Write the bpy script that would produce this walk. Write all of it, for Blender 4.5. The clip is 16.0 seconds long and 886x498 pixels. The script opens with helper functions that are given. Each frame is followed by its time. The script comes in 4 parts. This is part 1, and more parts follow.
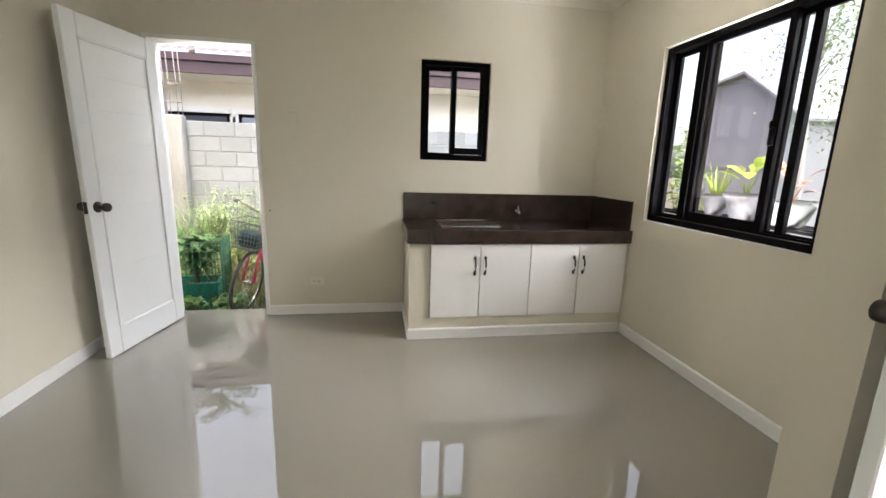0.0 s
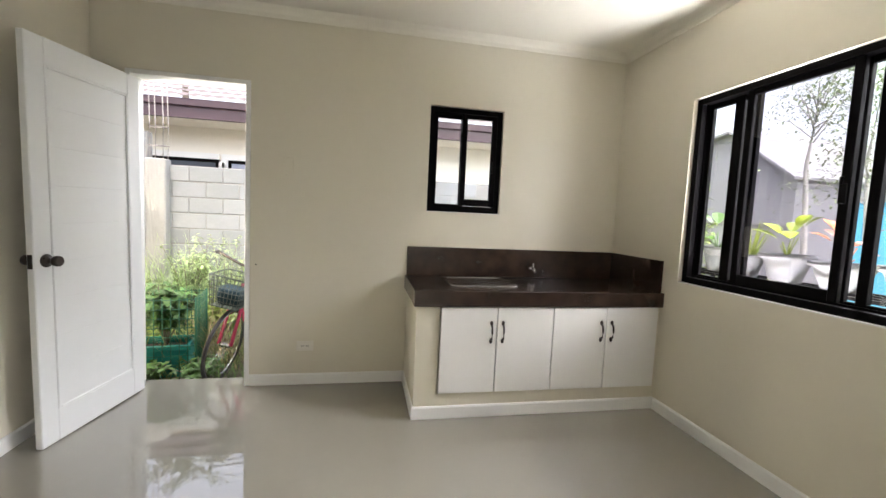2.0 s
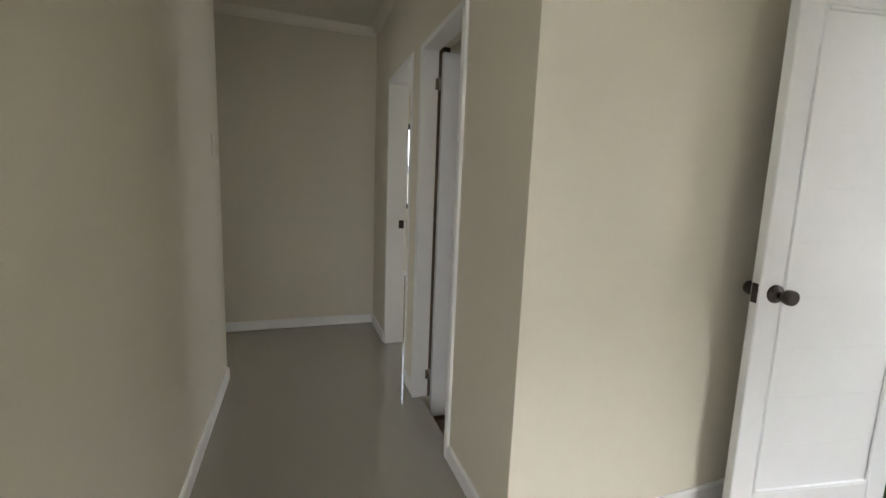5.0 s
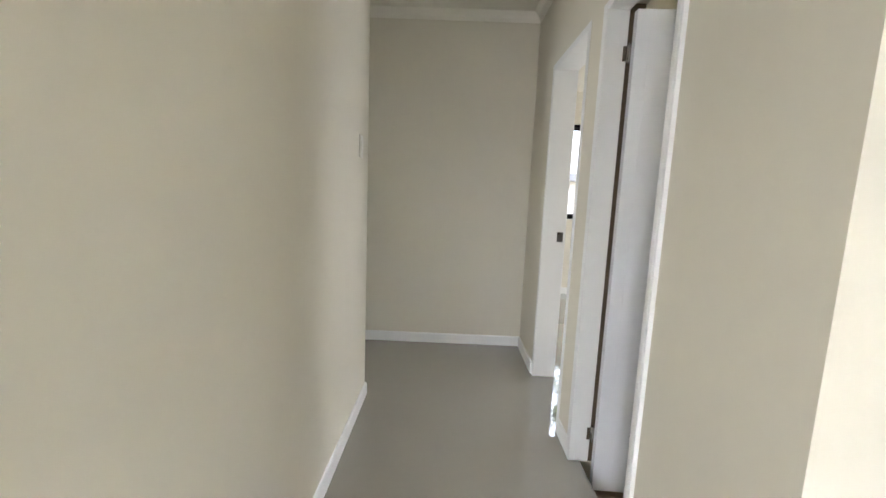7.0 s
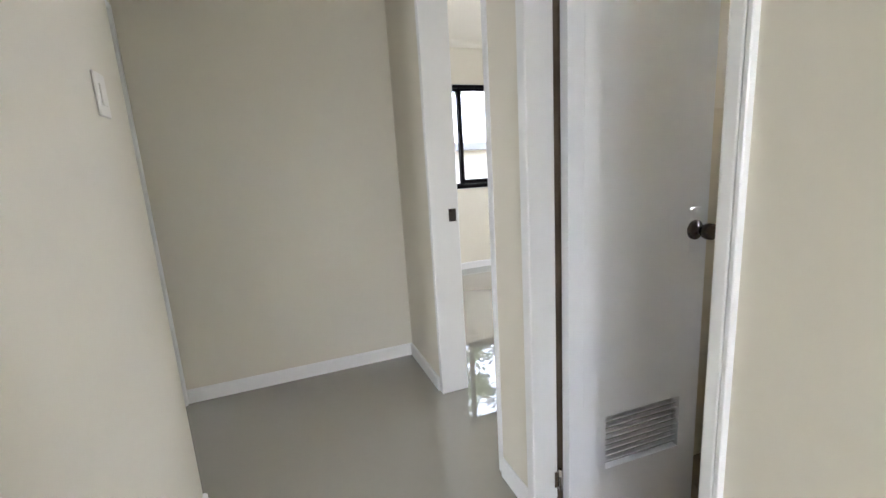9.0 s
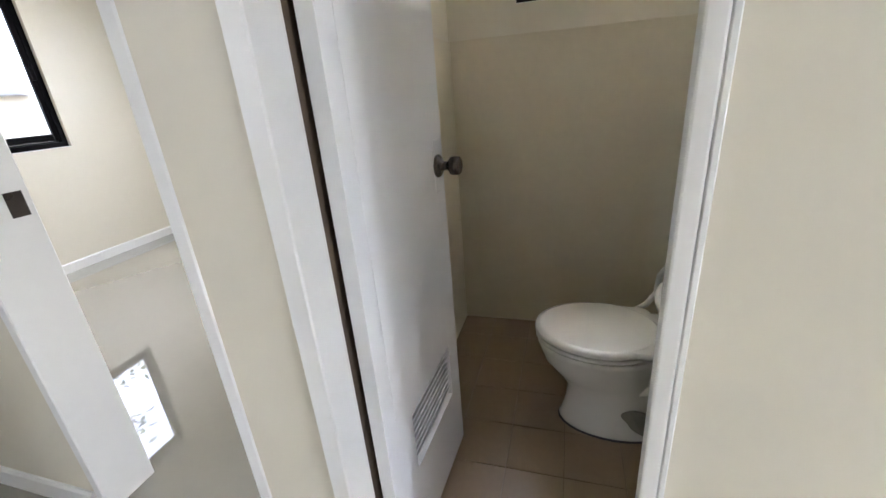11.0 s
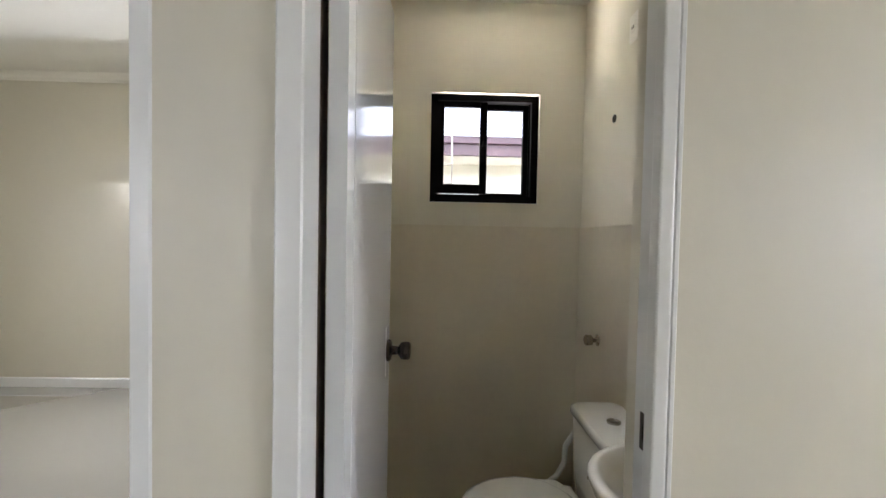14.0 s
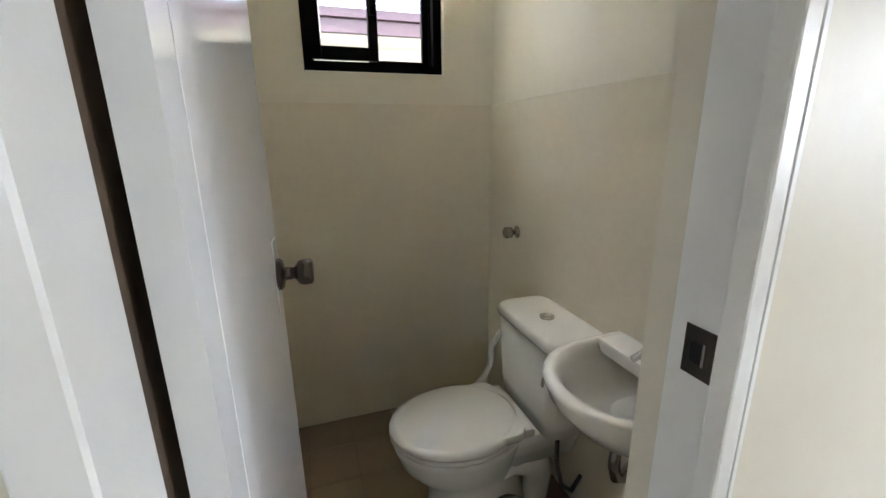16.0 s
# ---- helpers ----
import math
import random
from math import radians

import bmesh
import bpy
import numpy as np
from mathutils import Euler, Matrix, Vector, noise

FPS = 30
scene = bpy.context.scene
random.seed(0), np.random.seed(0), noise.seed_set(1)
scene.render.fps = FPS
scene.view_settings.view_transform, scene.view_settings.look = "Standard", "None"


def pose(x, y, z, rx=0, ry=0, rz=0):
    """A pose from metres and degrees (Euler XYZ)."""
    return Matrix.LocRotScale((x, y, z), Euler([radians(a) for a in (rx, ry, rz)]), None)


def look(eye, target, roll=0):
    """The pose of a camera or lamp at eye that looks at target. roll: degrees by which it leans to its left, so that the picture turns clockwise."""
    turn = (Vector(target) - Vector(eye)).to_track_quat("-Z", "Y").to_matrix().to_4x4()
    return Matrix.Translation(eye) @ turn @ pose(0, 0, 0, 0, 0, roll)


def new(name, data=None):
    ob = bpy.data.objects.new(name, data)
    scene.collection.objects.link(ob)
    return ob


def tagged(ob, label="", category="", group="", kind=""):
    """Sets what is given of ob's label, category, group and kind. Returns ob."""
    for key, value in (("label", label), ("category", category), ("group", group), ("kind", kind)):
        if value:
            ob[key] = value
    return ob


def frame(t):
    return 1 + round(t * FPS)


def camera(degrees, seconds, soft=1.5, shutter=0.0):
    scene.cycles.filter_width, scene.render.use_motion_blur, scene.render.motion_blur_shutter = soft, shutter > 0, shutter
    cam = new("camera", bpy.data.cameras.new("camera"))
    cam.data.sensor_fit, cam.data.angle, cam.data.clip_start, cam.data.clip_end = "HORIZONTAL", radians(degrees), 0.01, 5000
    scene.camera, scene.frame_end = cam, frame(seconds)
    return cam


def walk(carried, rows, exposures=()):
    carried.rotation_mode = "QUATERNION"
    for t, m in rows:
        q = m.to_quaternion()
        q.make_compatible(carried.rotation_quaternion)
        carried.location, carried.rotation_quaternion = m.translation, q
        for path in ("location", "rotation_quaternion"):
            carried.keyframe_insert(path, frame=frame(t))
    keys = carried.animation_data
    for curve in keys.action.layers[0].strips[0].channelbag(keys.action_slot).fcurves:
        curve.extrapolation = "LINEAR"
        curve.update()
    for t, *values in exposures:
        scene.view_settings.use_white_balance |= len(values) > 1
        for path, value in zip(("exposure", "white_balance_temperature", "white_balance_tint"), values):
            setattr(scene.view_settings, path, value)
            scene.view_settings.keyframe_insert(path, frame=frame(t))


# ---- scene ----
cam = camera(94.2, 16.0)
PATH = [
    (0, (1.900, -3.440, 1.264), (2.221, -1.507, 0.864), 1.7),
    (0.5, (1.866, -3.274, 1.249), (2.401, -1.385, 0.867), 1.2),
    (1, (1.803, -3.116, 1.276), (2.242, -1.200, 0.907), 0.1),
    (1.5, (1.775, -3.050, 1.277), (2.153, -1.092, 1.125), 2.2),
    (2, (1.794, -3.051, 1.274), (2.180, -1.095, 1.111), 2.7),
    (2.5, (1.786, -3.035, 1.280), (2.141, -1.079, 1.067), 2.0),
    (3, (1.706, -2.949, 1.281), (1.448, -0.983, 1.018), 1.1),
    (3.5, (1.710, -2.748, 1.288), (0.766, -1.002, 1.045), 3.0),
    (4, (1.589, -2.586, 1.252), (0.360, -1.034, 0.972), 1.3),
    (4.5, (1.386, -2.432, 1.251), (-0.119, -1.143, 0.978), 1.1),
    (5, (1.196, -2.266, 1.277), (-0.667, -1.598, 0.987), 2.3),
    (5.2, (1.150, -2.173, 1.265), (-0.786, -1.766, 0.972), 3.7),
    (7.3, (0.654, -2.264, 1.247), (-1.329, -2.300, 0.989), 1.9),
    (7.5, (0.587, -2.326, 1.255), (-1.402, -2.332, 1.042), 1.2),
    (8, (0.420, -2.270, 1.276), (-1.571, -2.293, 1.092), 2.1),
    (8.5, (0.222, -2.256, 1.230), (-1.750, -2.154, 0.910), 1.2),
    (9, (-0.032, -2.276, 1.217), (-1.873, -1.592, 0.837), -3.6),
    (9.5, (-0.241, -2.230, 1.191), (-1.927, -1.227, 0.805), -1.4),
    (10, (-0.411, -2.167, 1.192), (-1.792, -0.815, 0.677), -2.7),
    (10.2, (-0.453, -2.110, 1.176), (-1.653, -0.608, 0.625), -3.5),
    (12.3, (-0.842, -2.321, 1.174), (-0.886, -0.506, 0.337), -2.5),
    (12.5, (-0.840, -2.331, 1.162), (-0.840, -0.498, 0.362), -2.2),
    (13, (-0.844, -2.301, 1.225), (-0.772, -0.353, 0.779), -1.9),
    (13.5, (-0.846, -2.280, 1.258), (-0.792, -0.293, 1.041), -0.7),
    (14, (-0.874, -2.268, 1.314), (-0.821, -0.270, 1.259), 1.1),
    (14.5, (-0.889, -2.212, 1.322), (-0.810, -0.214, 1.335), 0.6),
    (15, (-0.901, -2.084, 1.281), (-0.678, -0.110, 1.048), -1.7),
    (15.5, (-0.909, -1.981, 1.265), (-0.549, -0.061, 0.840), -2.1),
    (16, (-0.934, -1.889, 1.232), (-0.328, -0.054, 0.716), -0.8),
]
walk(cam, [(t, look(eye, target, roll)) for t, eye, target, roll in PATH],
     [(0, 2.42, 6450, 14), (2.5, 2.42, 6500, 14), (3.2, 2.28, 6500, 14), (4.2, 2.36, 6450, 13), (5.2, 2.62, 6450, 13), (7.3, 3.88, 6000, 15), (8.4, 4.0, 5900, 15.5), (9, 3.88, 5900, 15.5),
      (10.2, 3.92, 5850, 15.5), (12.3, 4.22, 5850, 17.5), (13, 3.98, 5900, 17), (14, 3.68, 5950, 15.5), (15.3, 3.77, 5780, 13), (16, 4.08, 5850, 13.5)])

# ---- world and light ----
world = bpy.data.worlds.new("sky")
scene.world = world
world.use_nodes = True
wn = world.node_tree.nodes
sky = wn.new("ShaderNodeTexSky")
sky.sky_type, sky.sun_disc = "NISHITA", False
sky.sun_elevation, sky.sun_rotation = radians(67), radians(207)
sky.air_density, sky.dust_density = 0.8, 5.0
haze = wn.new("ShaderNodeHueSaturation")
haze.inputs["Saturation"].default_value, haze.inputs["Value"].default_value = 0.4, 1.0
world.node_tree.links.new(sky.outputs[0], haze.inputs["Color"])
world.node_tree.links.new(haze.outputs[0], wn["Background"].inputs[0])
wn["Background"].inputs[1].default_value = 0.15
sun = new("sun", bpy.data.lights.new("sun", "SUN"))
sun.data.energy, sun.data.angle, sun.data.color = 0.32, radians(14), (1.0, 0.96, 0.9)
sun.matrix_world = look((0, 0, 20), (3.0, 6.0, 20 - 16.0))


def opening_lamp(name, eye, target, width, height, watts, color=(0.97, 0.98, 1.0)):
    """An added area lamp that boosts the daylight through an opening."""
    data = bpy.data.lights.new(name, "AREA")
    data.shape, data.size, data.size_y, data.energy, data.color = "RECTANGLE", width, height, watts, color
    new(name, data).matrix_world = look(eye, target)


# Added lamps outside direct view lift the rooms beyond what the sky gives.
opening_lamp("entrance_day_fill", (3.9, -3.19, 1.1), (0, -3.19, 1.1), 0.8, 2.0, 2.1)
opening_lamp("living_window_day_fill", (3.93, -4.6, 1.5), (0, -4.6, 1.4), 1.1, 1.1, 4.0)
opening_lamp("kitchen_window_sky_fill", (8.2, -1.33, 4.1), (3.8, -1.33, 1.5), 4.0, 1.6, 165)
opening_lamp("kitchen_window_side_fill", (6.2, -4.2, 2.4), (3.8, -1.33, 1.5), 1.6, 1.6, 24)
# Added upward lamp hidden under the sill, standing for ground bounce on the ceiling.
opening_lamp("kitchen_window_bounce_fill", (4.2, -1.33, 0.5), (2.4, -1.33, 2.4), 1.4, 0.4, 40)
opening_lamp("back_door_sky_fill", (0.65, 0.32, 2.5), (0.65, -0.75, 0.0), 0.7, 0.3, 6)
opening_lamp("bedroom_window_day_fill", (-3.02, 1.37, 1.5), (-3.06, -0.5, 0.3), 0.9, 1.0, 4.8)
opening_lamp("second_bedroom_day_fill", (-3.4, -5.72, 1.47), (-3.4, -3.0, 1.2), 0.9, 1.0, 2.6)
opening_lamp("toilet_window_sky_fill", (-0.59, 0.9, 2.8), (-0.59, -0.2, 1.6), 0.9, 0.5, 4.5)
# Added warm lamp below the window, in place of light bounced up outside.
opening_lamp("toilet_window_bounce_fill", (-0.75, 0.5, 0.85), (-0.5, -0.3, 1.85), 0.9, 0.4, 26, (1.0, 0.93, 0.8))

# ---- materials ----
def material(name, color, rough=0.5, metal=0.0, vary=0.05, scale=6.0, bump=0.0, bump_scale=60.0, stain=0.0, per=0.0, coat=0.0, island=False):
    """A painted, glazed, metal or mineral surface: base colour with fine and coarse variation, and relief."""
    m = bpy.data.materials.new(name)
    m.use_nodes = True
    n, l = m.node_tree.nodes, m.node_tree.links
    b = n["Principled BSDF"]
    b.inputs["Roughness"].default_value, b.inputs["Metallic"].default_value = rough, metal
    b.inputs["Coat Weight"].default_value = coat
    tc = n.new("ShaderNodeTexCoord")
    big, fine = n.new("ShaderNodeTexNoise"), n.new("ShaderNodeTexNoise")
    big.inputs["Scale"].default_value, fine.inputs["Scale"].default_value = scale * 0.25, scale * 6
    big.inputs["Detail"].default_value = 4.0
    l.new(tc.outputs["Object"], big.inputs["Vector"]), l.new(tc.outputs["Object"], fine.inputs["Vector"])
    mix = n.new("ShaderNodeMath")
    mix.operation = "MULTIPLY_ADD"
    mix.inputs[1].default_value = 0.35
    l.new(fine.outputs[0], mix.inputs[0]), l.new(big.outputs[0], mix.inputs[2])
    ramp = n.new("ShaderNodeMapRange")
    ramp.inputs[1].default_value, ramp.inputs[2].default_value = 0.35, 1.0
    ramp.inputs[3].default_value, ramp.inputs[4].default_value = 1 - vary, 1 + vary
    l.new(mix.outputs[0], ramp.inputs[0])
    value = ramp.outputs[0]
    if per:
        source = n.new("ShaderNodeNewGeometry").outputs["Random Per Island"] if island else n.new("ShaderNodeObjectInfo").outputs["Random"]
        rr, mm = n.new("ShaderNodeMapRange"), n.new("ShaderNodeMath")
        rr.inputs[3].default_value, rr.inputs[4].default_value = 1 - per, 1 + per
        mm.operation = "MULTIPLY"
        l.new(source, rr.inputs[0]), l.new(rr.outputs[0], mm.inputs[0]), l.new(value, mm.inputs[1])
        value = mm.outputs[0]
    tint = n.new("ShaderNodeMix")
    tint.data_type, tint.blend_type = "RGBA", "MULTIPLY"
    tint.inputs[0].default_value = 1.0
    tint.inputs[6].default_value = (*color, 1)
    l.new(value, tint.inputs[7])
    out = tint.outputs[2]
    if stain:
        spots, keep, dirt = n.new("ShaderNodeTexNoise"), n.new("ShaderNodeMapRange"), n.new("ShaderNodeMix")
        spots.inputs["Scale"].default_value, spots.inputs["Detail"].default_value = scale * 0.5, 8.0
        keep.inputs[1].default_value, keep.inputs[2].default_value, keep.inputs[4].default_value = 0.5, 0.75, stain
        dirt.data_type, dirt.inputs[7].default_value = "RGBA", (*[c * 0.45 for c in color], 1)
        l.new(tc.outputs["Object"], spots.inputs["Vector"]), l.new(spots.outputs[0], keep.inputs[0])
        l.new(keep.outputs[0], dirt.inputs[0]), l.new(out, dirt.inputs[6])
        out = dirt.outputs[2]
    l.new(out, b.inputs["Base Color"])
    rv = n.new("ShaderNodeMapRange")
    rv.inputs[3].default_value, rv.inputs[4].default_value = max(rough * 0.85, 0.02), min(rough * 1.15 + 0.01, 1)
    l.new(big.outputs[0], rv.inputs[0]), l.new(rv.outputs[0], b.inputs["Roughness"])
    if bump:
        grain, bp = n.new("ShaderNodeTexNoise"), n.new("ShaderNodeBump")
        grain.inputs["Scale"].default_value, grain.inputs["Detail"].default_value = bump_scale, 5.0
        bp.inputs["Strength"].default_value, bp.inputs["Distance"].default_value = bump, 0.004
        l.new(tc.outputs["Object"], grain.inputs["Vector"])
        l.new(grain.outputs[0], bp.inputs["Height"]), l.new(bp.outputs[0], b.inputs["Normal"])
    return m


def leaf_material(name, color, per=0.35):
    m = material(name, color, rough=0.5, vary=0.15, scale=20, per=per, island=True)
    b = m.node_tree.nodes["Principled BSDF"]
    b.inputs["Subsurface Weight"].default_value = 0.0
    return m


PAINT = material("cream_wall_paint", (0.685, 0.643, 0.53), rough=0.46, vary=0.025, scale=3, bump=0.12, bump_scale=45)
CEIL = material("white_ceiling_paint", (0.76, 0.73, 0.64), rough=0.7, vary=0.02, scale=3, bump=0.08)
TRIM = material("white_trim_paint", (0.8, 0.8, 0.78), rough=0.3, vary=0.03, scale=5, bump=0.05)
DOOR = material("white_door_paint", (0.79, 0.81, 0.82), rough=0.32, vary=0.025, scale=4, bump=0.05, bump_scale=30)
PVC = material("glossy_white_plastic_door", (0.8, 0.81, 0.82), rough=0.1, vary=0.02, scale=4)
FLOOR = material("polished_porcelain", (0.265, 0.25, 0.207), rough=0.0, vary=0.03, scale=4, bump=0.0015, bump_scale=2, coat=1.0)
fl = FLOOR.node_tree
for lk in list(fl.links):
    if lk.to_socket.name == "Roughness":
        fl.links.remove(lk)
fl.nodes["Principled BSDF"].inputs["Roughness"].default_value = 0.0
fl.nodes["Principled BSDF"].inputs["Coat Roughness"].default_value = 0.0
fl.nodes["Principled BSDF"].inputs["IOR"].default_value = 1.75
GRANITE = material("dark_brown_granite", (0.030, 0.018, 0.014), rough=0.16, vary=0.5, scale=40)
CABINET = material("white_cabinet_board", (0.78, 0.77, 0.74), rough=0.38, vary=0.025, scale=6)
BLACK = material("black_aluminium", (0.003, 0.0026, 0.003), rough=0.5, vary=0.15, scale=20)
BLACK.node_tree.nodes["Principled BSDF"].inputs["Specular IOR Level"].default_value = 0.04
DARKMETAL = material("dark_bronze_metal", (0.07, 0.06, 0.055), rough=0.28, metal=0.9, vary=0.2, scale=30)
NICKEL = material("satin_nickel", (0.42, 0.39, 0.35), rough=0.22, metal=1.0, vary=0.1, scale=30)
KNOB = material("dark_antique_nickel", (0.12, 0.10, 0.09), rough=0.25, metal=1.0, vary=0.15, scale=30)
STEEL = material("stainless_steel", (0.62, 0.61, 0.6), rough=0.25, metal=1.0, vary=0.08, scale=30)
CERAMIC = material("white_glazed_ceramic", (0.64, 0.62, 0.55), rough=0.12, vary=0.02, scale=5, coat=0.3)
PLASTIC = material("white_plastic", (0.76, 0.73, 0.66), rough=0.3, vary=0.02)
DARK = material("dark_hole", (0.01, 0.01, 0.01), rough=0.8)
TILE = material("beige_wall_tile", (0.655, 0.595, 0.46), rough=0.42, vary=0.07, scale=6, stain=0.1)
FTILE = material("brown_floor_tile", (0.245, 0.175, 0.108), rough=0.4, vary=0.12, scale=8, per=0.05, stain=0.3)
FGROUT = material("dark_floor_grout", (0.185, 0.132, 0.083), rough=0.9, vary=0.25)
BLOCK = material("grey_concrete_block", (0.222, 0.232, 0.242), rough=0.9, vary=0.16, scale=12, bump=0.6, bump_scale=90, stain=0.25, per=0.12)
MORTAR = material("grey_mortar", (0.21, 0.205, 0.2), rough=0.95, vary=0.15, scale=20, bump=0.5)
CONCRETE = material("pale_concrete", (0.29, 0.285, 0.275), rough=0.9, vary=0.12, scale=10, bump=0.6, bump_scale=60, stain=0.3)
REBAR = material("steel_rebar", (0.30, 0.27, 0.25), rough=0.7, metal=0.4, vary=0.3, scale=30)
STUCCO = material("pale_yellow_stucco", (0.8, 0.765, 0.68), rough=0.85, vary=0.05, scale=4, bump=0.3)
FASCIA = material("maroon_metal_fascia", (0.045, 0.022, 0.028), rough=0.4, vary=0.15, scale=8)
ROOF = material("weathered_pink_roof_sheet", (0.13, 0.105, 0.10), rough=0.7, vary=0.12, scale=6, per=0.1)
SOIL = material("garden_soil", (0.09, 0.075, 0.05), rough=0.95, vary=0.4, scale=8, bump=0.8, bump_scale=30)
GRASS = leaf_material("grass_blades", (0.10, 0.17, 0.035))
LEAF = leaf_material("green_leaf", (0.07, 0.15, 0.03))
WISP = leaf_material("pale_grass_wisps", (0.29, 0.38, 0.17))
PALE_LEAF = leaf_material("yellow_green_leaf", (0.22, 0.30, 0.055))
TREE_LEAF = leaf_material("pale_feathery_leaf", (0.24, 0.31, 0.15))
PALE_BARK = material("pale_grey_bark", (0.42, 0.41, 0.39), rough=0.9, vary=0.2, scale=20, bump=0.5)
DRY = leaf_material("dry_stalk", (0.32, 0.26, 0.12))
RED_LEAF = leaf_material("orange_red_leaf", (0.30, 0.10, 0.04))
POT_LEAF = leaf_material("bright_green_pot_leaf", (0.2, 0.27, 0.03))
BARK = material("bark", (0.16, 0.13, 0.10), rough=0.9, vary=0.3, scale=20, bump=0.6)
POT = material("white_cement_pot", (0.072, 0.074, 0.076), rough=0.7, vary=0.08, scale=8, stain=0.35)
TEAL = material("teal_plastic", (0.01, 0.22, 0.19), rough=0.4, vary=0.1)
NET = material("green_wire_mesh", (0.015, 0.11, 0.06), rough=0.5, vary=0.1)
PINK = material("pink_bicycle_paint", (0.62, 0.07, 0.14), rough=0.25, vary=0.1, coat=0.4)
RUBBER = material("black_rubber", (0.05, 0.045, 0.045), rough=0.8, vary=0.2)
BASKET = material("dark_green_basket", (0.10, 0.12, 0.10), rough=0.5, vary=0.2)
GREYHOUSE = material("grey_cement_plaster", (0.29, 0.295, 0.305), rough=0.9, vary=0.12, scale=3, bump=0.3, stain=0.3)
BLUE = material("blue_painted_wall", (0.07, 0.31, 0.46), rough=0.7, vary=0.08, scale=3)
RAWWOOD = material("unpainted_dark_wood", (0.095, 0.066, 0.04), rough=0.85, vary=0.3, scale=30, bump=0.3)
HOSE = material("dull_white_hose", (0.45, 0.43, 0.37), rough=0.5, vary=0.1)
GLASS = bpy.data.materials.new("window_glass")
GLASS.use_nodes = True
gb = GLASS.node_tree.nodes["Principled BSDF"]
gb.inputs["Transmission Weight"].default_value, gb.inputs["Roughness"].default_value, gb.inputs["IOR"].default_value = 1.0, 0.0, 1.45
gb.inputs["Base Color"].default_value = (0.93, 0.95, 0.94, 1)


TINTED = GLASS.copy()
TINTED.name = "hazy_double_glass"
TINTED.node_tree.nodes["Principled BSDF"].inputs["Base Color"].default_value = (0.68, 0.655, 0.7, 1)


# ---- building helpers ----
def mesh_from(name, bm):
    me = bpy.data.meshes.new(name)
    bm.normal_update()
    bm.to_mesh(me)
    bm.free()
    return me


def part(name, bm, mat, parent=None, label=""):
    """Links a bmesh as one mesh object under a thing or a part."""
    me = mesh_from(name, bm)
    me.materials.append(mat)
    ob = new(name, me)
    ob.parent = parent
    return tagged(ob, label)


def thing(name, label, category, at=None, group="", kind=""):
    ob = new(name)
    ob.empty_display_size = 0.1
    if at is not None:
        ob.matrix_world = at
    return tagged(ob, label, category, group, kind)


def box(x0, x1, y0, y1, z0, z1, bevel=0.0, bm=None, segments=1):
    own = bmesh.new()
    bmesh.ops.create_cube(own, size=1)
    for v in own.verts:
        v.co = Vector((x0 + (v.co.x + 0.5) * (x1 - x0), y0 + (v.co.y + 0.5) * (y1 - y0), z0 + (v.co.z + 0.5) * (z1 - z0)))
    if bevel:
        bmesh.ops.bevel(own, geom=own.edges[:], offset=bevel, segments=segments, affect="EDGES", profile=0.6)
    return join(bm, own)


def join(bm, own):
    """Adds one bmesh to another, if there is another."""
    if bm is None:
        return own
    me = mesh_from("piece", own)
    bm.from_mesh(me)
    bpy.data.meshes.remove(me)
    return bm


def lathe(profile, sides=24, m=None, bm=None):
    """A round shape about z from (radius, height) pairs."""
    own = bmesh.new()
    rings = []
    for r, z in profile:
        rings.append([own.verts.new((r * math.cos(2 * math.pi * i / sides), r * math.sin(2 * math.pi * i / sides), z)) for i in range(sides)])
    for a, b in zip(rings, rings[1:]):
        for i in range(sides):
            own.faces.new((a[i], a[(i + 1) % sides], b[(i + 1) % sides], b[i])).smooth = True
    own.faces.new(rings[0][::-1])
    own.faces.new(rings[-1])
    if m is not None:
        bmesh.ops.transform(own, matrix=m, verts=own.verts[:])
    return join(bm, own)


def tube(points, r, sides=8, bm=None, closed=False, taper=1.0):
    """A round bar through points."""
    own = bmesh.new()
    pts = [Vector(p) for p in points]
    rings, count = [], len(pts)
    for i, p in enumerate(pts):
        a = pts[i - 1] if (i or closed) else pts[0]
        b = pts[(i + 1) % count] if (i < count - 1 or closed) else pts[-1]
        q = (b - a).to_track_quat("Z", "Y")
        rr = r * (1 + (taper - 1) * i / max(count - 1, 1))
        rings.append([own.verts.new(p + q @ Vector((rr * math.cos(2 * math.pi * k / sides), rr * math.sin(2 * math.pi * k / sides), 0))) for k in range(sides)])
    for a, b in (zip(rings, rings[1:] + rings[:1]) if closed else zip(rings, rings[1:])):
        for k in range(sides):
            own.faces.new((a[k], a[(k + 1) % sides], b[(k + 1) % sides], b[k])).smooth = True
    if not closed:
        own.faces.new(rings[0][::-1])
        own.faces.new(rings[-1])
    return join(bm, own)


def loft(rings, cap=True, bm=None):
    """A skin over closed rings of equal count."""
    own = bmesh.new()
    vs = [[own.verts.new(p) for p in ring] for ring in rings]
    for a, b in zip(vs, vs[1:]):
        for i in range(len(a)):
            own.faces.new((a[i], a[(i + 1) % len(a)], b[(i + 1) % len(a)], b[i])).smooth = True
    if cap:
        own.faces.new(vs[0][::-1])
        own.faces.new(vs[-1])
    bmesh.ops.recalc_face_normals(own, faces=own.faces[:])
    return join(bm, own)


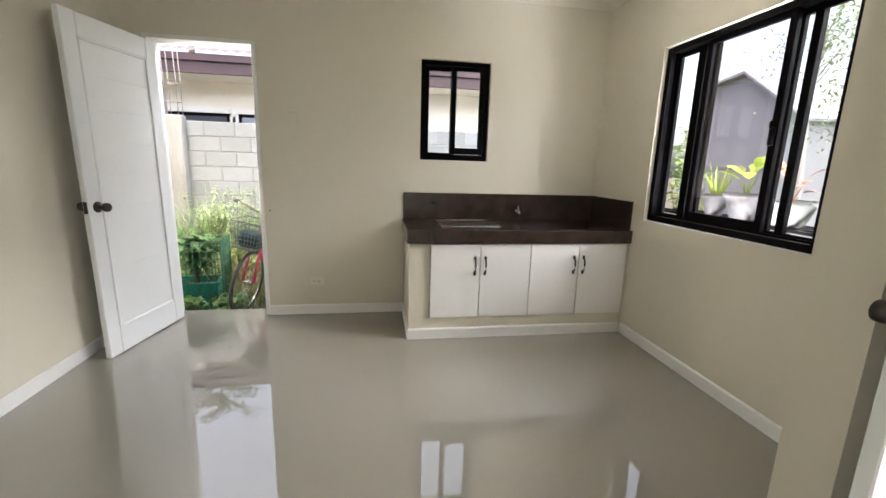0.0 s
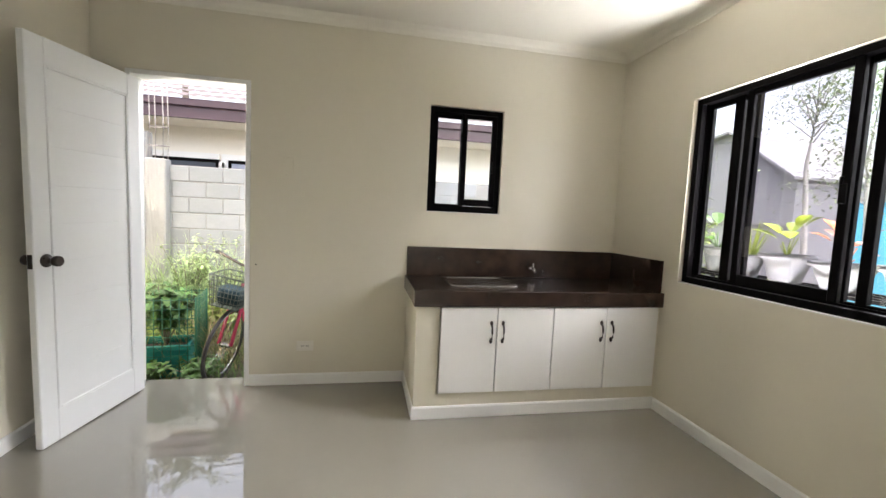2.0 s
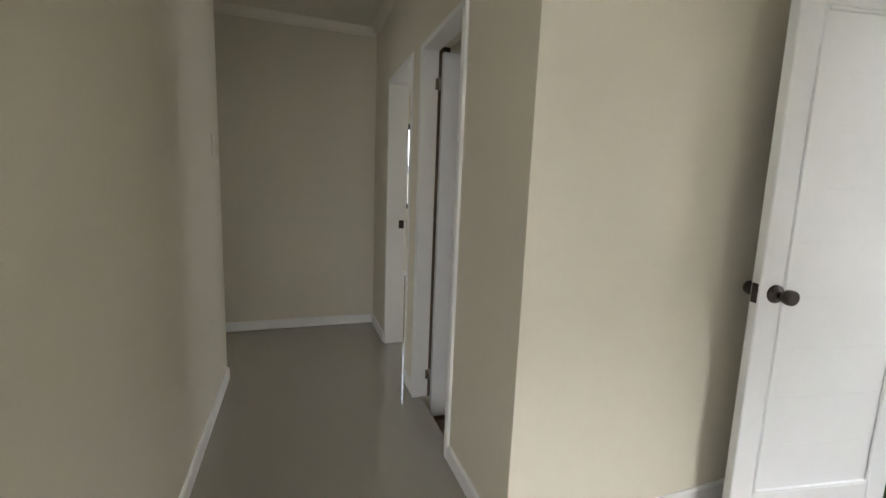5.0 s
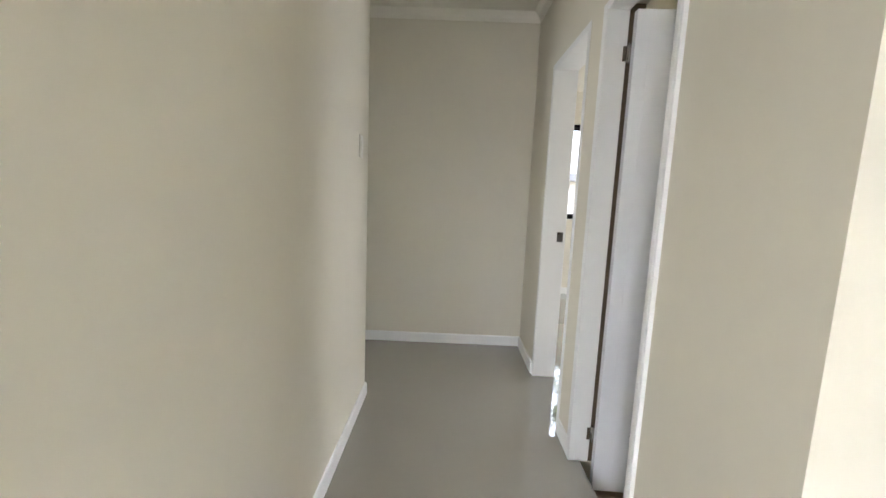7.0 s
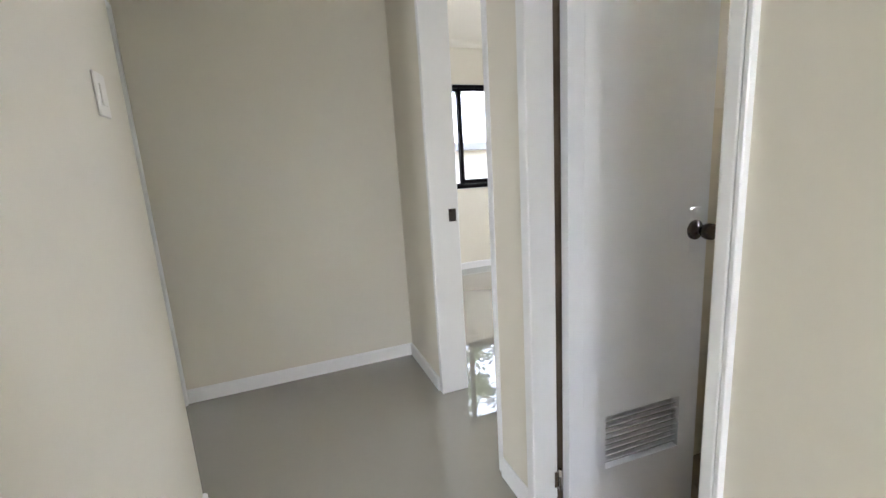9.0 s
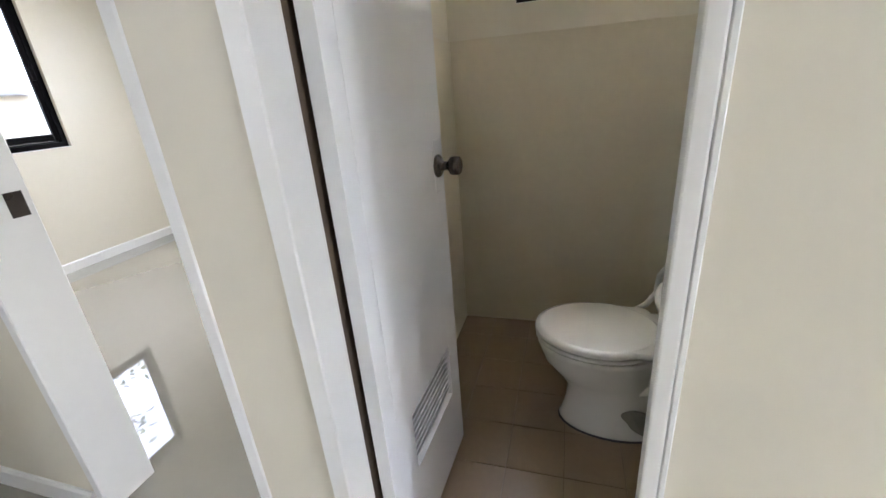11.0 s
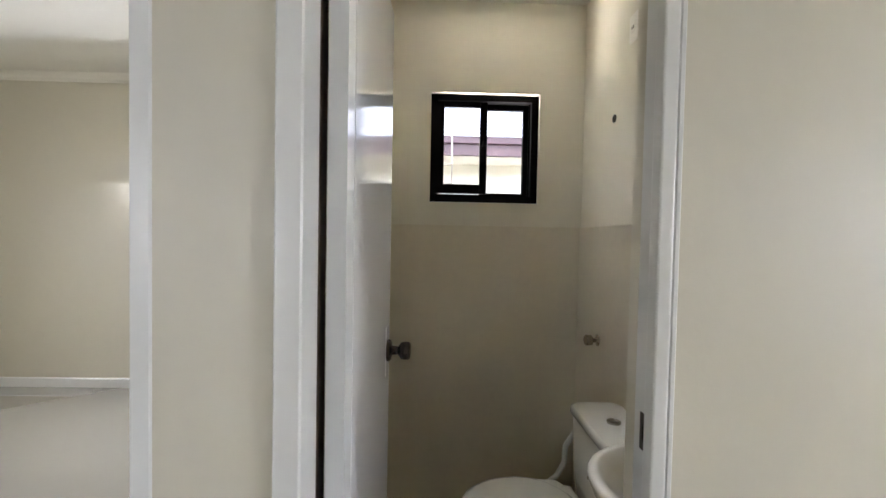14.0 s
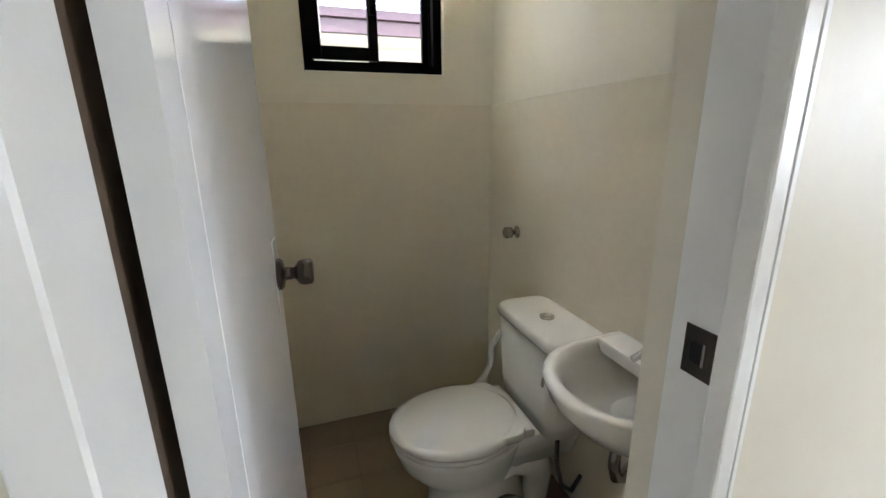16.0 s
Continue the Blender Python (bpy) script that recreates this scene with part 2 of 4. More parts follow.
def wall(name, axis, at, thick, u0, u1, z0, z1, holes=(), mat=None, label="painted cream plaster wall"):
    """A wall along x (axis 'x', its faces at y=at and y=at+thick) or along y, with openings (u0, u1, z0, z1) cut through."""
    us = sorted({u0, u1, *[h[0] for h in holes], *[h[1] for h in holes]})
    zs = sorted({z0, z1, *[h[2] for h in holes], *[h[3] for h in holes]})
    us, zs = [u for u in us if u0 <= u <= u1], [z for z in zs if z0 <= z <= z1]
    solid = lambda i, j: 0 <= i < len(us) - 1 and 0 <= j < len(zs) - 1 and not any(
        h[0] < (us[i] + us[i + 1]) / 2 < h[1] and h[2] < (zs[j] + zs[j + 1]) / 2 < h[3] for h in holes)
    bm, known = bmesh.new(), {}

    def v(u, w, z):
        key = (round(u, 4), round(w, 4), round(z, 4))
        if key not in known:
            known[key] = bm.verts.new((u, w, z) if axis == "x" else (w, u, z))
        return known[key]
    a, b = at, at + thick
    for i in range(len(us) - 1):
        for j in range(len(zs) - 1):
            if not solid(i, j):
                continue
            p, q, r, s = us[i], us[i + 1], zs[j], zs[j + 1]
            for w in (a, b):
                bm.faces.new((v(p, w, r), v(q, w, r), v(q, w, s), v(p, w, s)))
            if not solid(i - 1, j):
                bm.faces.new((v(p, a, r), v(p, b, r), v(p, b, s), v(p, a, s)))
            if not solid(i + 1, j):
                bm.faces.new((v(q, a, r), v(q, b, r), v(q, b, s), v(q, a, s)))
            if not solid(i, j - 1):
                bm.faces.new((v(p, a, r), v(q, a, r), v(q, b, r), v(p, b, r)))
            if not solid(i, j + 1):
                bm.faces.new((v(p, a, s), v(q, a, s), v(q, b, s), v(p, b, s)))
    bmesh.ops.recalc_face_normals(bm, faces=bm.faces[:])
    return tagged(part(name, bm, mat or PAINT), label, "wall", kind="structure")


def strip(name, points, profile, mat, label, category):
    """A moulding with a (side, height) profile, along points on the plan; side is to the left of the way."""
    bm = bmesh.new()
    pts = [Vector((*p, 0)) for p in points]
    rings = []
    for i, p in enumerate(pts):
        d0 = (p - pts[i - 1]).normalized() if i else (pts[1] - p).normalized()
        d1 = (pts[i + 1] - p).normalized() if i < len(pts) - 1 else d0
        n0, n1 = Vector((-d0.y, d0.x, 0)), Vector((-d1.y, d1.x, 0))
        side = (n0 + n1) / (1 + n0.dot(n1))
        rings.append([bm.verts.new(p + side * s + Vector((0, 0, h))) for s, h in profile])
    for a, b in zip(rings, rings[1:]):
        for k in range(len(profile)):
            bm.faces.new((a[k], a[(k + 1) % len(profile)], b[(k + 1) % len(profile)], b[k]))
    bm.faces.new(rings[0][::-1])
    bm.faces.new(rings[-1])
    bmesh.ops.recalc_face_normals(bm, faces=bm.faces[:])
    return tagged(part(name, bm, mat), label, category, kind="structure")


# ---- the house: floors, walls, ceilings ----
H = 2.6
X_E, X_K, X_T = 3.817, 0.085, -0.05
Y_C, Y_C2 = -1.596, -1.45
X_END, Y_S = -2.575, -2.7
X_W, Y_N = -4.55, 1.24
X_B, X_TL = -1.35, -1.22
Y_BACK, X_L = -5.6, 0.95
BW = (-0.84, 0.31, 0.97, 2.15)
NW = (-3.395, -2.48, 0.945, 2.08)
EW = (-1.93, -0.735, 0.912, 2.07)

Y_F = -1.555
slab = box(X_W, X_E, Y_BACK, Y_F, -0.1, 0.0)
slab = box(X_W, X_TL, Y_F, Y_N, -0.1, 0.0, bm=slab)
slab = box(X_T, X_E, Y_F, 0.15, -0.1, 0.0, bm=slab)
tagged(part("floor", slab, FLOOR), "polished beige porcelain floor", "floor", kind="structure")

SWIN = (2.257, 2.821, 1.298, 2.076)
TWIN = (-0.893, -0.295, 1.507, 2.108)
BDOOR = (0.275, 1.03, -0.1, 2.118)
wall("wall_north", "x", 0.0, 0.15, X_TL, X_E, -0.2, H, [BDOOR, SWIN, TWIN])
wall("wall_east", "y", X_E, 0.15, Y_BACK, 0.15, -0.2, H, [EW, (-3.62, -2.76, -0.2, 2.1), (-5.2, -4.0, 0.9, 2.05)])
wall("wall_toilet_east", "y", X_T, X_K - X_T, Y_C2, 0.0, -0.2, H)
wall("wall_corridor_north", "x", Y_C, Y_C2 - Y_C, X_W, X_K, -0.2, H, [(-2.03, -1.325, -0.15, 2.075), (-1.123, -0.474, -0.2, 2.05)])
wall("wall_bedroom_east", "y", X_B, X_TL - X_B, Y_C2, Y_N, -0.2, H)
wall("wall_bedroom_north", "x", Y_N, 0.15, X_W, X_TL, -0.2, H, [NW])
wall("wall_west", "y", X_W - 0.15, 0.15, Y_BACK, Y_N + 0.15, -0.2, H, [BW])
Y_A = -2.935
wall("wall_corridor_end", "y", X_END - 0.11, 0.11, Y_A, Y_C, 0.0, H)
wall("wall_corridor_south", "x", Y_S - 0.12, 0.12, -1.627, X_L, 0.0, H)
wall("wall_alcove", "y", -1.627, 0.1, Y_A, Y_S - 0.12, 0.0, H)
wall("wall_bedroom_partition", "x", Y_A - 0.11, 0.11, X_W, -1.55, 0.0, H, [(X_END + 0.01, -1.72, -0.15, 2.075)])
wall("wall_living_west", "y", X_L - 0.12, 0.12, Y_BACK, Y_S - 0.12, 0.0, H)
wall("wall_south", "x", Y_BACK - 0.15, 0.15, X_W, X_E + 0.15, -0.2, H, [(-3.9, -2.9, 0.91, 2.04)])
wall("wall_entrance_stub", "x", -2.66, 0.16, 3.12, X_E, 0.0, H)

ceil = box(X_W, X_E, Y_BACK, 0.0, H, H + 0.08)
ceil = box(X_W, X_TL, 0.0, Y_N, H, H + 0.08, bm=ceil)
tagged(part("ceiling", ceil, CEIL), "plain white painted ceiling", "ceiling", kind="structure")
roof_slab = box(X_W - 0.5, X_E + 0.5, Y_BACK - 0.5, 0.5, H + 0.2, H + 0.3)
roof_slab = box(X_W - 0.5, X_TL + 0.3, 0.5, Y_N + 0.5, H + 0.2, H + 0.3, bm=roof_slab)
tagged(part("roof", roof_slab, ROOF), "low roof over the house", "roof", kind="structure")

BASE = [(0, 0), (0.012, 0), (0.012, 0.07), (0.006, 0.08), (0, 0.08)]
COVE = [(0, H), (0.06, H), (0.045, H - 0.008), (0.026, H - 0.02), (0.012, H - 0.038), (0.005, H - 0.058), (0, H - 0.062)]


def skirting(*points):
    strip("baseboard", points, BASE, TRIM, "white painted baseboard along the wall", "baseboard")


def cornice(*points):
    strip("trim", points, COVE, CEIL, "white plaster cornice under the ceiling", "cornice")


skirting((0.275, 0), (X_K, 0), (X_K, Y_C), (-0.466, Y_C))
skirting((2.135, 0), (1.032, 0))
skirting((X_E, -2.5), (X_E, -0.62))
skirting((-1.128, Y_C), (-1.322, Y_C))
skirting((-2.04, Y_C), (X_END, Y_C), (X_END, Y_A))
skirting((-1.627, Y_A), (-1.627, Y_S), (X_L, Y_S), (X_L, Y_BACK), (X_E, Y_BACK), (X_E, -3.67))
skirting((X_B, Y_C2), (X_B, Y_N), (X_W, Y_N), (X_W, Y_C2), (-2.04, Y_C2))
skirting((X_END - 0.05, Y_A - 0.11), (X_W, Y_A - 0.11), (X_W, Y_BACK), (X_L - 0.12, Y_BACK), (X_L - 0.12, Y_S - 0.12), (-1.55, Y_S - 0.12))
cornice((X_E, -2.5), (X_E, 0), (X_K, 0), (X_K, Y_C), (X_END, Y_C), (X_END, Y_A), (-1.627, Y_A), (-1.627, Y_S), (X_L, Y_S), (X_L, Y_BACK), (X_E, Y_BACK), (X_E, -2.66))
cornice((X_B, Y_C2), (X_B, Y_N), (X_W, Y_N), (X_W, Y_C2), (X_B, Y_C2))

# toilet room: sunken floor bed and dado bed; its floor tiles come last
TZ, DADO = -0.14, 1.383
tagged(part("toilet_floor", box(X_TL, X_T, Y_F, 0.0, TZ - 0.08, TZ - 0.006), FGROUT), "brown tiled toilet floor with dark joints", "floor", kind="structure")
TOILET_FLOOR = bpy.data.objects["toilet_floor"]
tagged(part("dado_north", box(X_TL, X_T, -0.0125, 0.0, TZ, DADO, 0.002), TILE), "beige tiled lower wall of the toilet", "wall tiling", kind="structure")
tagged(part("dado_east", box(X_T - 0.0125, X_T, Y_C2, -0.0127, TZ, DADO, 0.002), TILE), "beige tiled lower wall of the toilet", "wall tiling", kind="structure")
tagged(part("dado_west", box(X_TL, X_TL + 0.0125, Y_C2, -0.0127, TZ, DADO, 0.002), TILE), "beige tiled lower wall of the toilet", "wall tiling", kind="structure")


# ---- windows ----
def sliding_window(name, width, height, m, splits, label, latch=True, face=0.03, posts=(), glass=None):
    """A black sliding window in an opening; local x runs along it, y outwards, z up. splits: (x0, x1, inner track?) for each sash."""
    w = thing(name, label, "window", m, kind="structure")
    f, d0, d1 = 0.038, face, face + 0.085
    fr = box(0, width, d0, d1, 0, f)
    fr = box(0, width, d0, d1, height - f, height, bm=fr)
    fr = box(0, f, d0, d1, f, height - f, bm=fr)
    fr = box(width - f, width, d0, d1, f, height - f, bm=fr)
    fr = box(f, f + 0.008, d0 + 0.038, d0 + 0.047, f, height - f, bm=fr)
    fr = box(width - f - 0.008, width - f, d0 + 0.038, d0 + 0.047, f, height - f, bm=fr)
    fr = box(f, width - f, d0 + 0.038, d0 + 0.047, f, f + 0.012, bm=fr)
    part("window_frame", fr, BLACK, w)
    for a, b in posts:
        part("mullion", box(a, b, d0 + 0.046, d0 + 0.08, f, height - f, 0.003), BLACK, w)
    for x0, x1, inner in splits:
        y0 = d0 + (0.008 if inner else 0.05)
        y1, s, b, t = y0 + 0.028, 0.04, f + (0.014 if inner else 0.002), height - f - 0.002
        foot = 0.052 if inner else 0.022
        sh = box(x0, x0 + s, y0, y1, b, t, 0.003)
        sh = box(x1 - s, x1, y0, y1, b, t, 0.003, bm=sh)
        sh = box(x0 + s, x1 - s, y0 + 0.002, y1 - 0.002, b, b + foot, 0.002, bm=sh)
        sh = box(x0 + s, x1 - s, y0 + 0.002, y1 - 0.002, t - 0.03, t, 0.002, bm=sh)
        sash = part("sash", sh, BLACK, w)
        pane = part("pane", box(x0 + s - 0.006, x1 - s + 0.006, y0 + 0.012, y0 + 0.017, b + foot - 0.008, t - 0.024), glass if glass and inner else GLASS, sash)
        pane.visible_shadow = False
        if inner and latch:
            zc = height * 0.47
            lk = box(x1 - s + 0.006, x1 - 0.004, y0 - 0.016, y0, zc - 0.055, zc + 0.035, 0.004)
            lk = box(x1 - s + 0.014, x1 - 0.012, y0 - 0.03, y0 - 0.012, zc + 0.03, zc + 0.065, 0.004, bm=lk)
            part("latch", lk, BLACK, sash)
    return w


def reveal(name, axis, opening, at, thick):
    """A thin pale lining on the sill of a window opening."""
    u0, u1, z0, _ = opening
    bm = box(u0 + 0.001, u1 - 0.001, at + 0.002, at + thick, z0 - 0.001, z0 + 0.004) if axis == "x" else box(at + 0.002, at + thick, u0 + 0.001, u1 - 0.001, z0 - 0.001, z0 + 0.004)
    tagged(part(name, bm, TRIM), "white painted plaster window sill", "window sill", kind="structure")


w = EW[1] - EW[0]
sliding_window("window_1", w, EW[3] - EW[2], pose(X_E, EW[1], EW[2] + 0.004, 0, 0, -90),
               [(0.035, 0.385, False), (0.342, 0.885, True), (0.845, w - 0.035, False)], "black aluminium sliding window with three clear panes", posts=((0.228, 0.29), (0.93, 0.972)), glass=TINTED)
w = SWIN[1] - SWIN[0]
sliding_window("window_2", w, SWIN[3] - SWIN[2], pose(SWIN[0], 0, SWIN[2] + 0.004), [(0.035, 0.295, False), (0.255, w - 0.035, True)], "small black aluminium sliding window above the sink")
w = TWIN[1] - TWIN[0]
sliding_window("window_3", w, TWIN[3] - TWIN[2], pose(TWIN[0], 0, TWIN[2] + 0.004), [(0.035, 0.315, True), (0.28, w - 0.035, False)], "small black aluminium sliding window in the toilet")
w = BW[1] - BW[0]
sliding_window("window_4", w, BW[3] - BW[2], pose(X_W, BW[0], BW[2] + 0.004, 0, 0, 90), [(0.035, w / 2 + 0.02, False), (w / 2 - 0.02, w - 0.035, True)], "black aluminium sliding window in the bedroom")
w = NW[1] - NW[0]
sliding_window("window_5", w, NW[3] - NW[2], pose(NW[0], Y_N, NW[2] + 0.004), [(0.035, w / 2 + 0.02, False), (w / 2 - 0.02, w - 0.035, True)], "black aluminium sliding window in the bedroom")
# Unseen window, added with its lamp so that the second bedroom gets light.
sliding_window("window_7", 1.0, 1.13, pose(-2.9, Y_BACK, 0.914, 0, 0, 180), [(0.035, 0.52, False), (0.48, 0.965, True)], "unseen black aluminium sliding window added to light the second bedroom")
# Added window, never in view, as an inlet for the living room lamp.
sliding_window("window_6", 1.2, 1.15, pose(X_E, -4.0, 0.904, 0, 0, -90), [(0.035, 0.62, False), (0.58, 1.165, True)], "unseen black aluminium sliding window added to light the living room")
for nm, ax, op, at in (("sill_1", "y", EW, X_E), ("sill_2", "x", SWIN, 0.0), ("sill_3", "x", TWIN, 0.0), ("sill_5", "x", NW, Y_N), ("sill_6", "y", (-5.2, -4.0, 0.9, 2.05), X_E)):
    reveal(nm, ax, op, at, 0.15)
reveal("sill_4", "y", BW, X_W - 0.152, 0.15)


# ---- doors ----
def knob_shape(out):
    """A round door knob with its rose, along +y by out."""
    m = pose(0, 0, 0, -90)
    return lathe([(0.033, 0), (0.033, 0.006), (0.028, 0.011), (0.014, 0.014), (0.012, 0.032), (0.017, 0.036), (0.025, 0.042), (0.027, 0.052), (0.026, 0.066), (0.021, 0.07)], 24, m if out > 0 else pose(0, 0, 0, 90))


def door_frame(name, x0, x1, y0, y1, top, jamb, label, stop=None):
    """A white lining round an opening along x, with a stop."""
    f = thing(name, label, "door frame", pose((x0 + x1) / 2, (y0 + y1) / 2, 0), kind="structure")
    c, cy = (x0 + x1) / 2, (y0 + y1) / 2
    for nm, a, b, z0, z1 in (("jamb", x0, x0 + jamb, 0, top), ("jamb", x1 - jamb, x1, 0, top), ("head", x0 + jamb, x1 - jamb, top - jamb, top)):
        part(nm, box(a - c, b - c, y0 - cy, y1 - cy, z0, z1, 0.003), TRIM, f)
    if stop:
        s0, s1 = stop
        for a, b, z0, z1 in ((x0 + jamb, x0 + jamb + 0.012, 0, top - jamb - 0.012), (x1 - jamb - 0.012, x1 - jamb, 0, top - jamb - 0.012), (x0 + jamb, x1 - jamb, top - jamb - 0.012, top - jamb)):
            part("stop", box(a - c, b - c, s0 - cy, s1 - cy, z0, z1, 0.002), TRIM, f)
    return f


def panel_door(name, width, height, m, label):
    """A framed leaf, hinge at local x=0, 38 mm thick to local +y, with horizontal boards in its field."""
    d = thing(name, label, "door", m)
    t, st, top, foot = 0.038, 0.095, 0.13, 0.17
    part("stile", box(0, st, 0, t, 0, height, 0.004), DOOR, d)
    part("stile", box(width - st, width, 0, t, 0, height, 0.004), DOOR, d)
    part("rail", box(st, width - st, 0, t, 0, foot, 0.004), DOOR, d)
    part("rail", box(st, width - st, 0, t, height - top, height, 0.004), DOOR, d)
    rows = 9
    step = (height - top - foot) / rows
    for i in range(rows):
        z = foot + i * step
        part("board", box(st - 0.002, width - st + 0.002, 0.007, t - 0.007, z + 0.0001, z + step - 0.0001, 0.0007), DOOR, d)
    for a, b in ((st, st + 0.014), (width - st - 0.014, width - st)):
        mo = box(a, b, -0.004, 0.008, foot, height - top, 0.004)
        part("moulding", box(a, b, t - 0.008, t + 0.004, foot, height - top, 0.004, bm=mo), DOOR, d)
    for a, b in ((foot, foot + 0.014), (height - top - 0.014, height - top)):
        mo = box(st + 0.014, width - st - 0.014, -0.004, 0.008, a, b, 0.004)
        part("moulding", box(st + 0.014, width - st - 0.014, t - 0.008, t + 0.004, a, b, 0.004, bm=mo), DOOR, d)
    for side, y in ((-1, 0.0), (1, t)):
        k = part("knob", knob_shape(side), DARKMETAL, d, "dark bronze door knob")
        k.location = (width - 0.062, y, 0.955)
    part("latch_plate", box(width - 0.001, width + 0.002, 0.007, t - 0.007, 0.92, 0.99, 0.0005), DARKMETAL, d, "dark latch plate on the edge")
    for z in (0.2, 1.0, 1.8):
        part("hinge", lathe([(0.006, z - 0.045), (0.006, z + 0.045)], 10, pose(-0.006, -0.004, 0)), NICKEL, d)
    return d


door_frame("door_frame_1", 0.277, 1.028, -0.006, 0.156, 2.116, 0.03, "white frame of the open back door")
HX, HY, TX, TY = 0.343, -0.014, 0.212, -0.733
panel_door("door_1", 0.725, 2.035, pose(HX, HY, 0.012, 0, 0.8, math.degrees(math.atan2(TY - HY, TX - HX))) , "white panelled wooden door standing open at the back yard")

# bedroom doorway lining, with a strike plate
f = door_frame("door_frame_2", -2.032, -1.323, Y_C - 0.004, Y_C2 + 0.004, 2.077, 0.035, "white lining of an empty bedroom doorway")
part("strike_plate", box(-0.3195, -0.3165, 0.02, 0.06, 0.95, 1.015, 0.0005), DARKMETAL, f, "dark metal strike plate")
door_frame("door_frame_4", X_END + 0.004, -1.716, Y_A - 0.114, Y_A + 0.006, 2.077, 0.035, "white lining of an empty bedroom doorway")

# toilet doorway lining and its plastic door
f = thing("door_frame_3", "white rebated frame of the toilet doorway", "door frame", pose(-0.8, -1.55, 0), kind="structure")
part("jamb", box(-0.325, -0.28, -0.061, 0.034, 0, 2.055, 0.003), TRIM, f)
jb = box(0.318, 0.328, -0.061, 0.05, 0, 2.055, 0.002)
part("jamb", box(0.291, 0.3175, -0.0615, -0.034, 0, 2.02, 0.004, bm=jb, segments=2), TRIM, f)
part("rebate", box(-0.323, -0.283, 0.0345, 0.098, 0, 2.05), RAWWOOD, f, "unpainted dark brown wooden rebate")
part("head", box(-0.28, 0.318, -0.061, 0.034, 2.022, 2.055, 0.003), TRIM, f)
sp = part("strike_plate", box(0.3165, 0.3185, -0.016, 0.026, 0.932, 1.0, 0.0005), DARKMETAL, f, "dark metal strike plate")
part("strike_hole", box(0.315, 0.3167, -0.004, 0.014, 0.952, 0.98, 0.002), DARK, sp)
part("strike_lip", box(0.3135, 0.3168, -0.006, -0.002, 0.95, 0.982, 0.001), NICKEL, sp)


def plastic_door(name, width, height, m, label):
    """A flush leaf with a louvre near its foot; hinge at local x=0, thickness to local -y."""
    d = thing(name, label, "door", m)
    t = 0.036
    g0, g1, gz0, gz1 = 0.145, 0.465, 0.275, 0.475
    leaf = wall_panel(width, height, t, (g0, g1, gz0, gz1))
    part("leaf", leaf, PVC, d)
    for i in range(9):
        z = gz0 + (gz1 - gz0) * (i + 0.5) / 9
        sl = box(g0 + 0.001, g1 - 0.001, -t * 0.5 - 0.0135, -t * 0.5 + 0.0135, -0.002, 0.002, 0.0008)
        bmesh.ops.rotate(sl, cent=(0, -t * 0.5, 0), matrix=Matrix.Rotation(radians(-48), 3, "X"), verts=sl.verts[:])
        bmesh.ops.translate(sl, vec=(0, 0, z), verts=sl.verts[:])
        part("slat", sl, PVC, d)
    part("louvre_backing", box(g0 + 0.001, g1 - 0.001, -0.005, -0.002, gz0 + 0.001, gz1 - 0.001), PVC, d)
    for y in (0.0, -t):
        s = 0.0012 if y == 0 else -0.0012
        e = box(0.055, width - 0.012, min(y, y + s), max(y, y + s), gz1 + 0.06, height - 0.05, 0.0005)
        part("raised_panel", e, PVC, d)
    rose = box(width - 0.085, width - 0.035, -t - 0.004, -t, 1.005, 1.155, 0.002)
    part("backplate", box(width - 0.085, width - 0.035, 0, 0.004, 1.005, 1.155, 0.002, bm=rose), PVC, d)
    for side, y in ((-1, -t - 0.004), (1, 0.004)):
        k = part("knob", knob_shape(side), KNOB, d, "dark antique nickel door knob")
        k.location = (width - 0.06, y, 1.08)
    for z in (0.263, 1.958):
        h = lathe([(0.007, z - 0.04), (0.007, z + 0.04)], 10, pose(-0.014, -0.006, 0))
        part("hinge", box(-0.034, -0.0005, -0.004, -0.001, z - 0.03, z + 0.03, 0.001, bm=h), NICKEL, d, "metal door hinge")
    return d


def wall_panel(width, height, t, hole):
    a, b, c, e = hole
    bm = box(0, width, -t, 0, 0, c, 0.0)
    bm = box(0, width, -t, 0, e, height, 0.0, bm=bm)
    bm = box(0, a, -t, 0, c, e, bm=bm)
    return box(b, width, -t, 0, c, e, bm=bm)


plastic_door("door_2", 0.548, 2.12, pose(-1.068, -1.503, -0.112, 0, 0, 87.2), "glossy white plastic toilet door, open, with a louvre below")
panel_door("door_3", 0.8, 2.04, pose(3.775, -2.74, 0.012, 0, 0, 180 + 3), "white panelled front door standing open beside the wall end")

# ---- kitchen counter ----
cx0, cx1, cy = 2.133, X_E, -0.6
counter = thing("kitchen_counter", "cream masonry sink counter with white cabinet doors", "counter", pose(cx0, 0, 0), kind="structure")
bd = box(0, cx1 - cx0, cy, 0, 0, 0.16)
bd = box(0, 0.145, cy, 0, 0.16, 0.74, bm=bd)
bd = box(cx1 - cx0 - 0.02, cx1 - cx0, cy, 0, 0.16, 0.74, bm=bd)
bd = box(0.145, cx1 - cx0 - 0.02, cy, 0, 0.715, 0.74, bm=bd)
bd = box(0.145, cx1 - cx0 - 0.02, -0.03, 0, 0.16, 0.715, bm=bd)
part("body", bd, PAINT, counter)
strip("baseboard", [(cx0, 0), (cx0, cy), (cx1, cy)][::-1], BASE, TRIM, "white painted baseboard along the counter", "baseboard")
edges = [2.28, 2.645, 3.027, 3.407, 3.795]
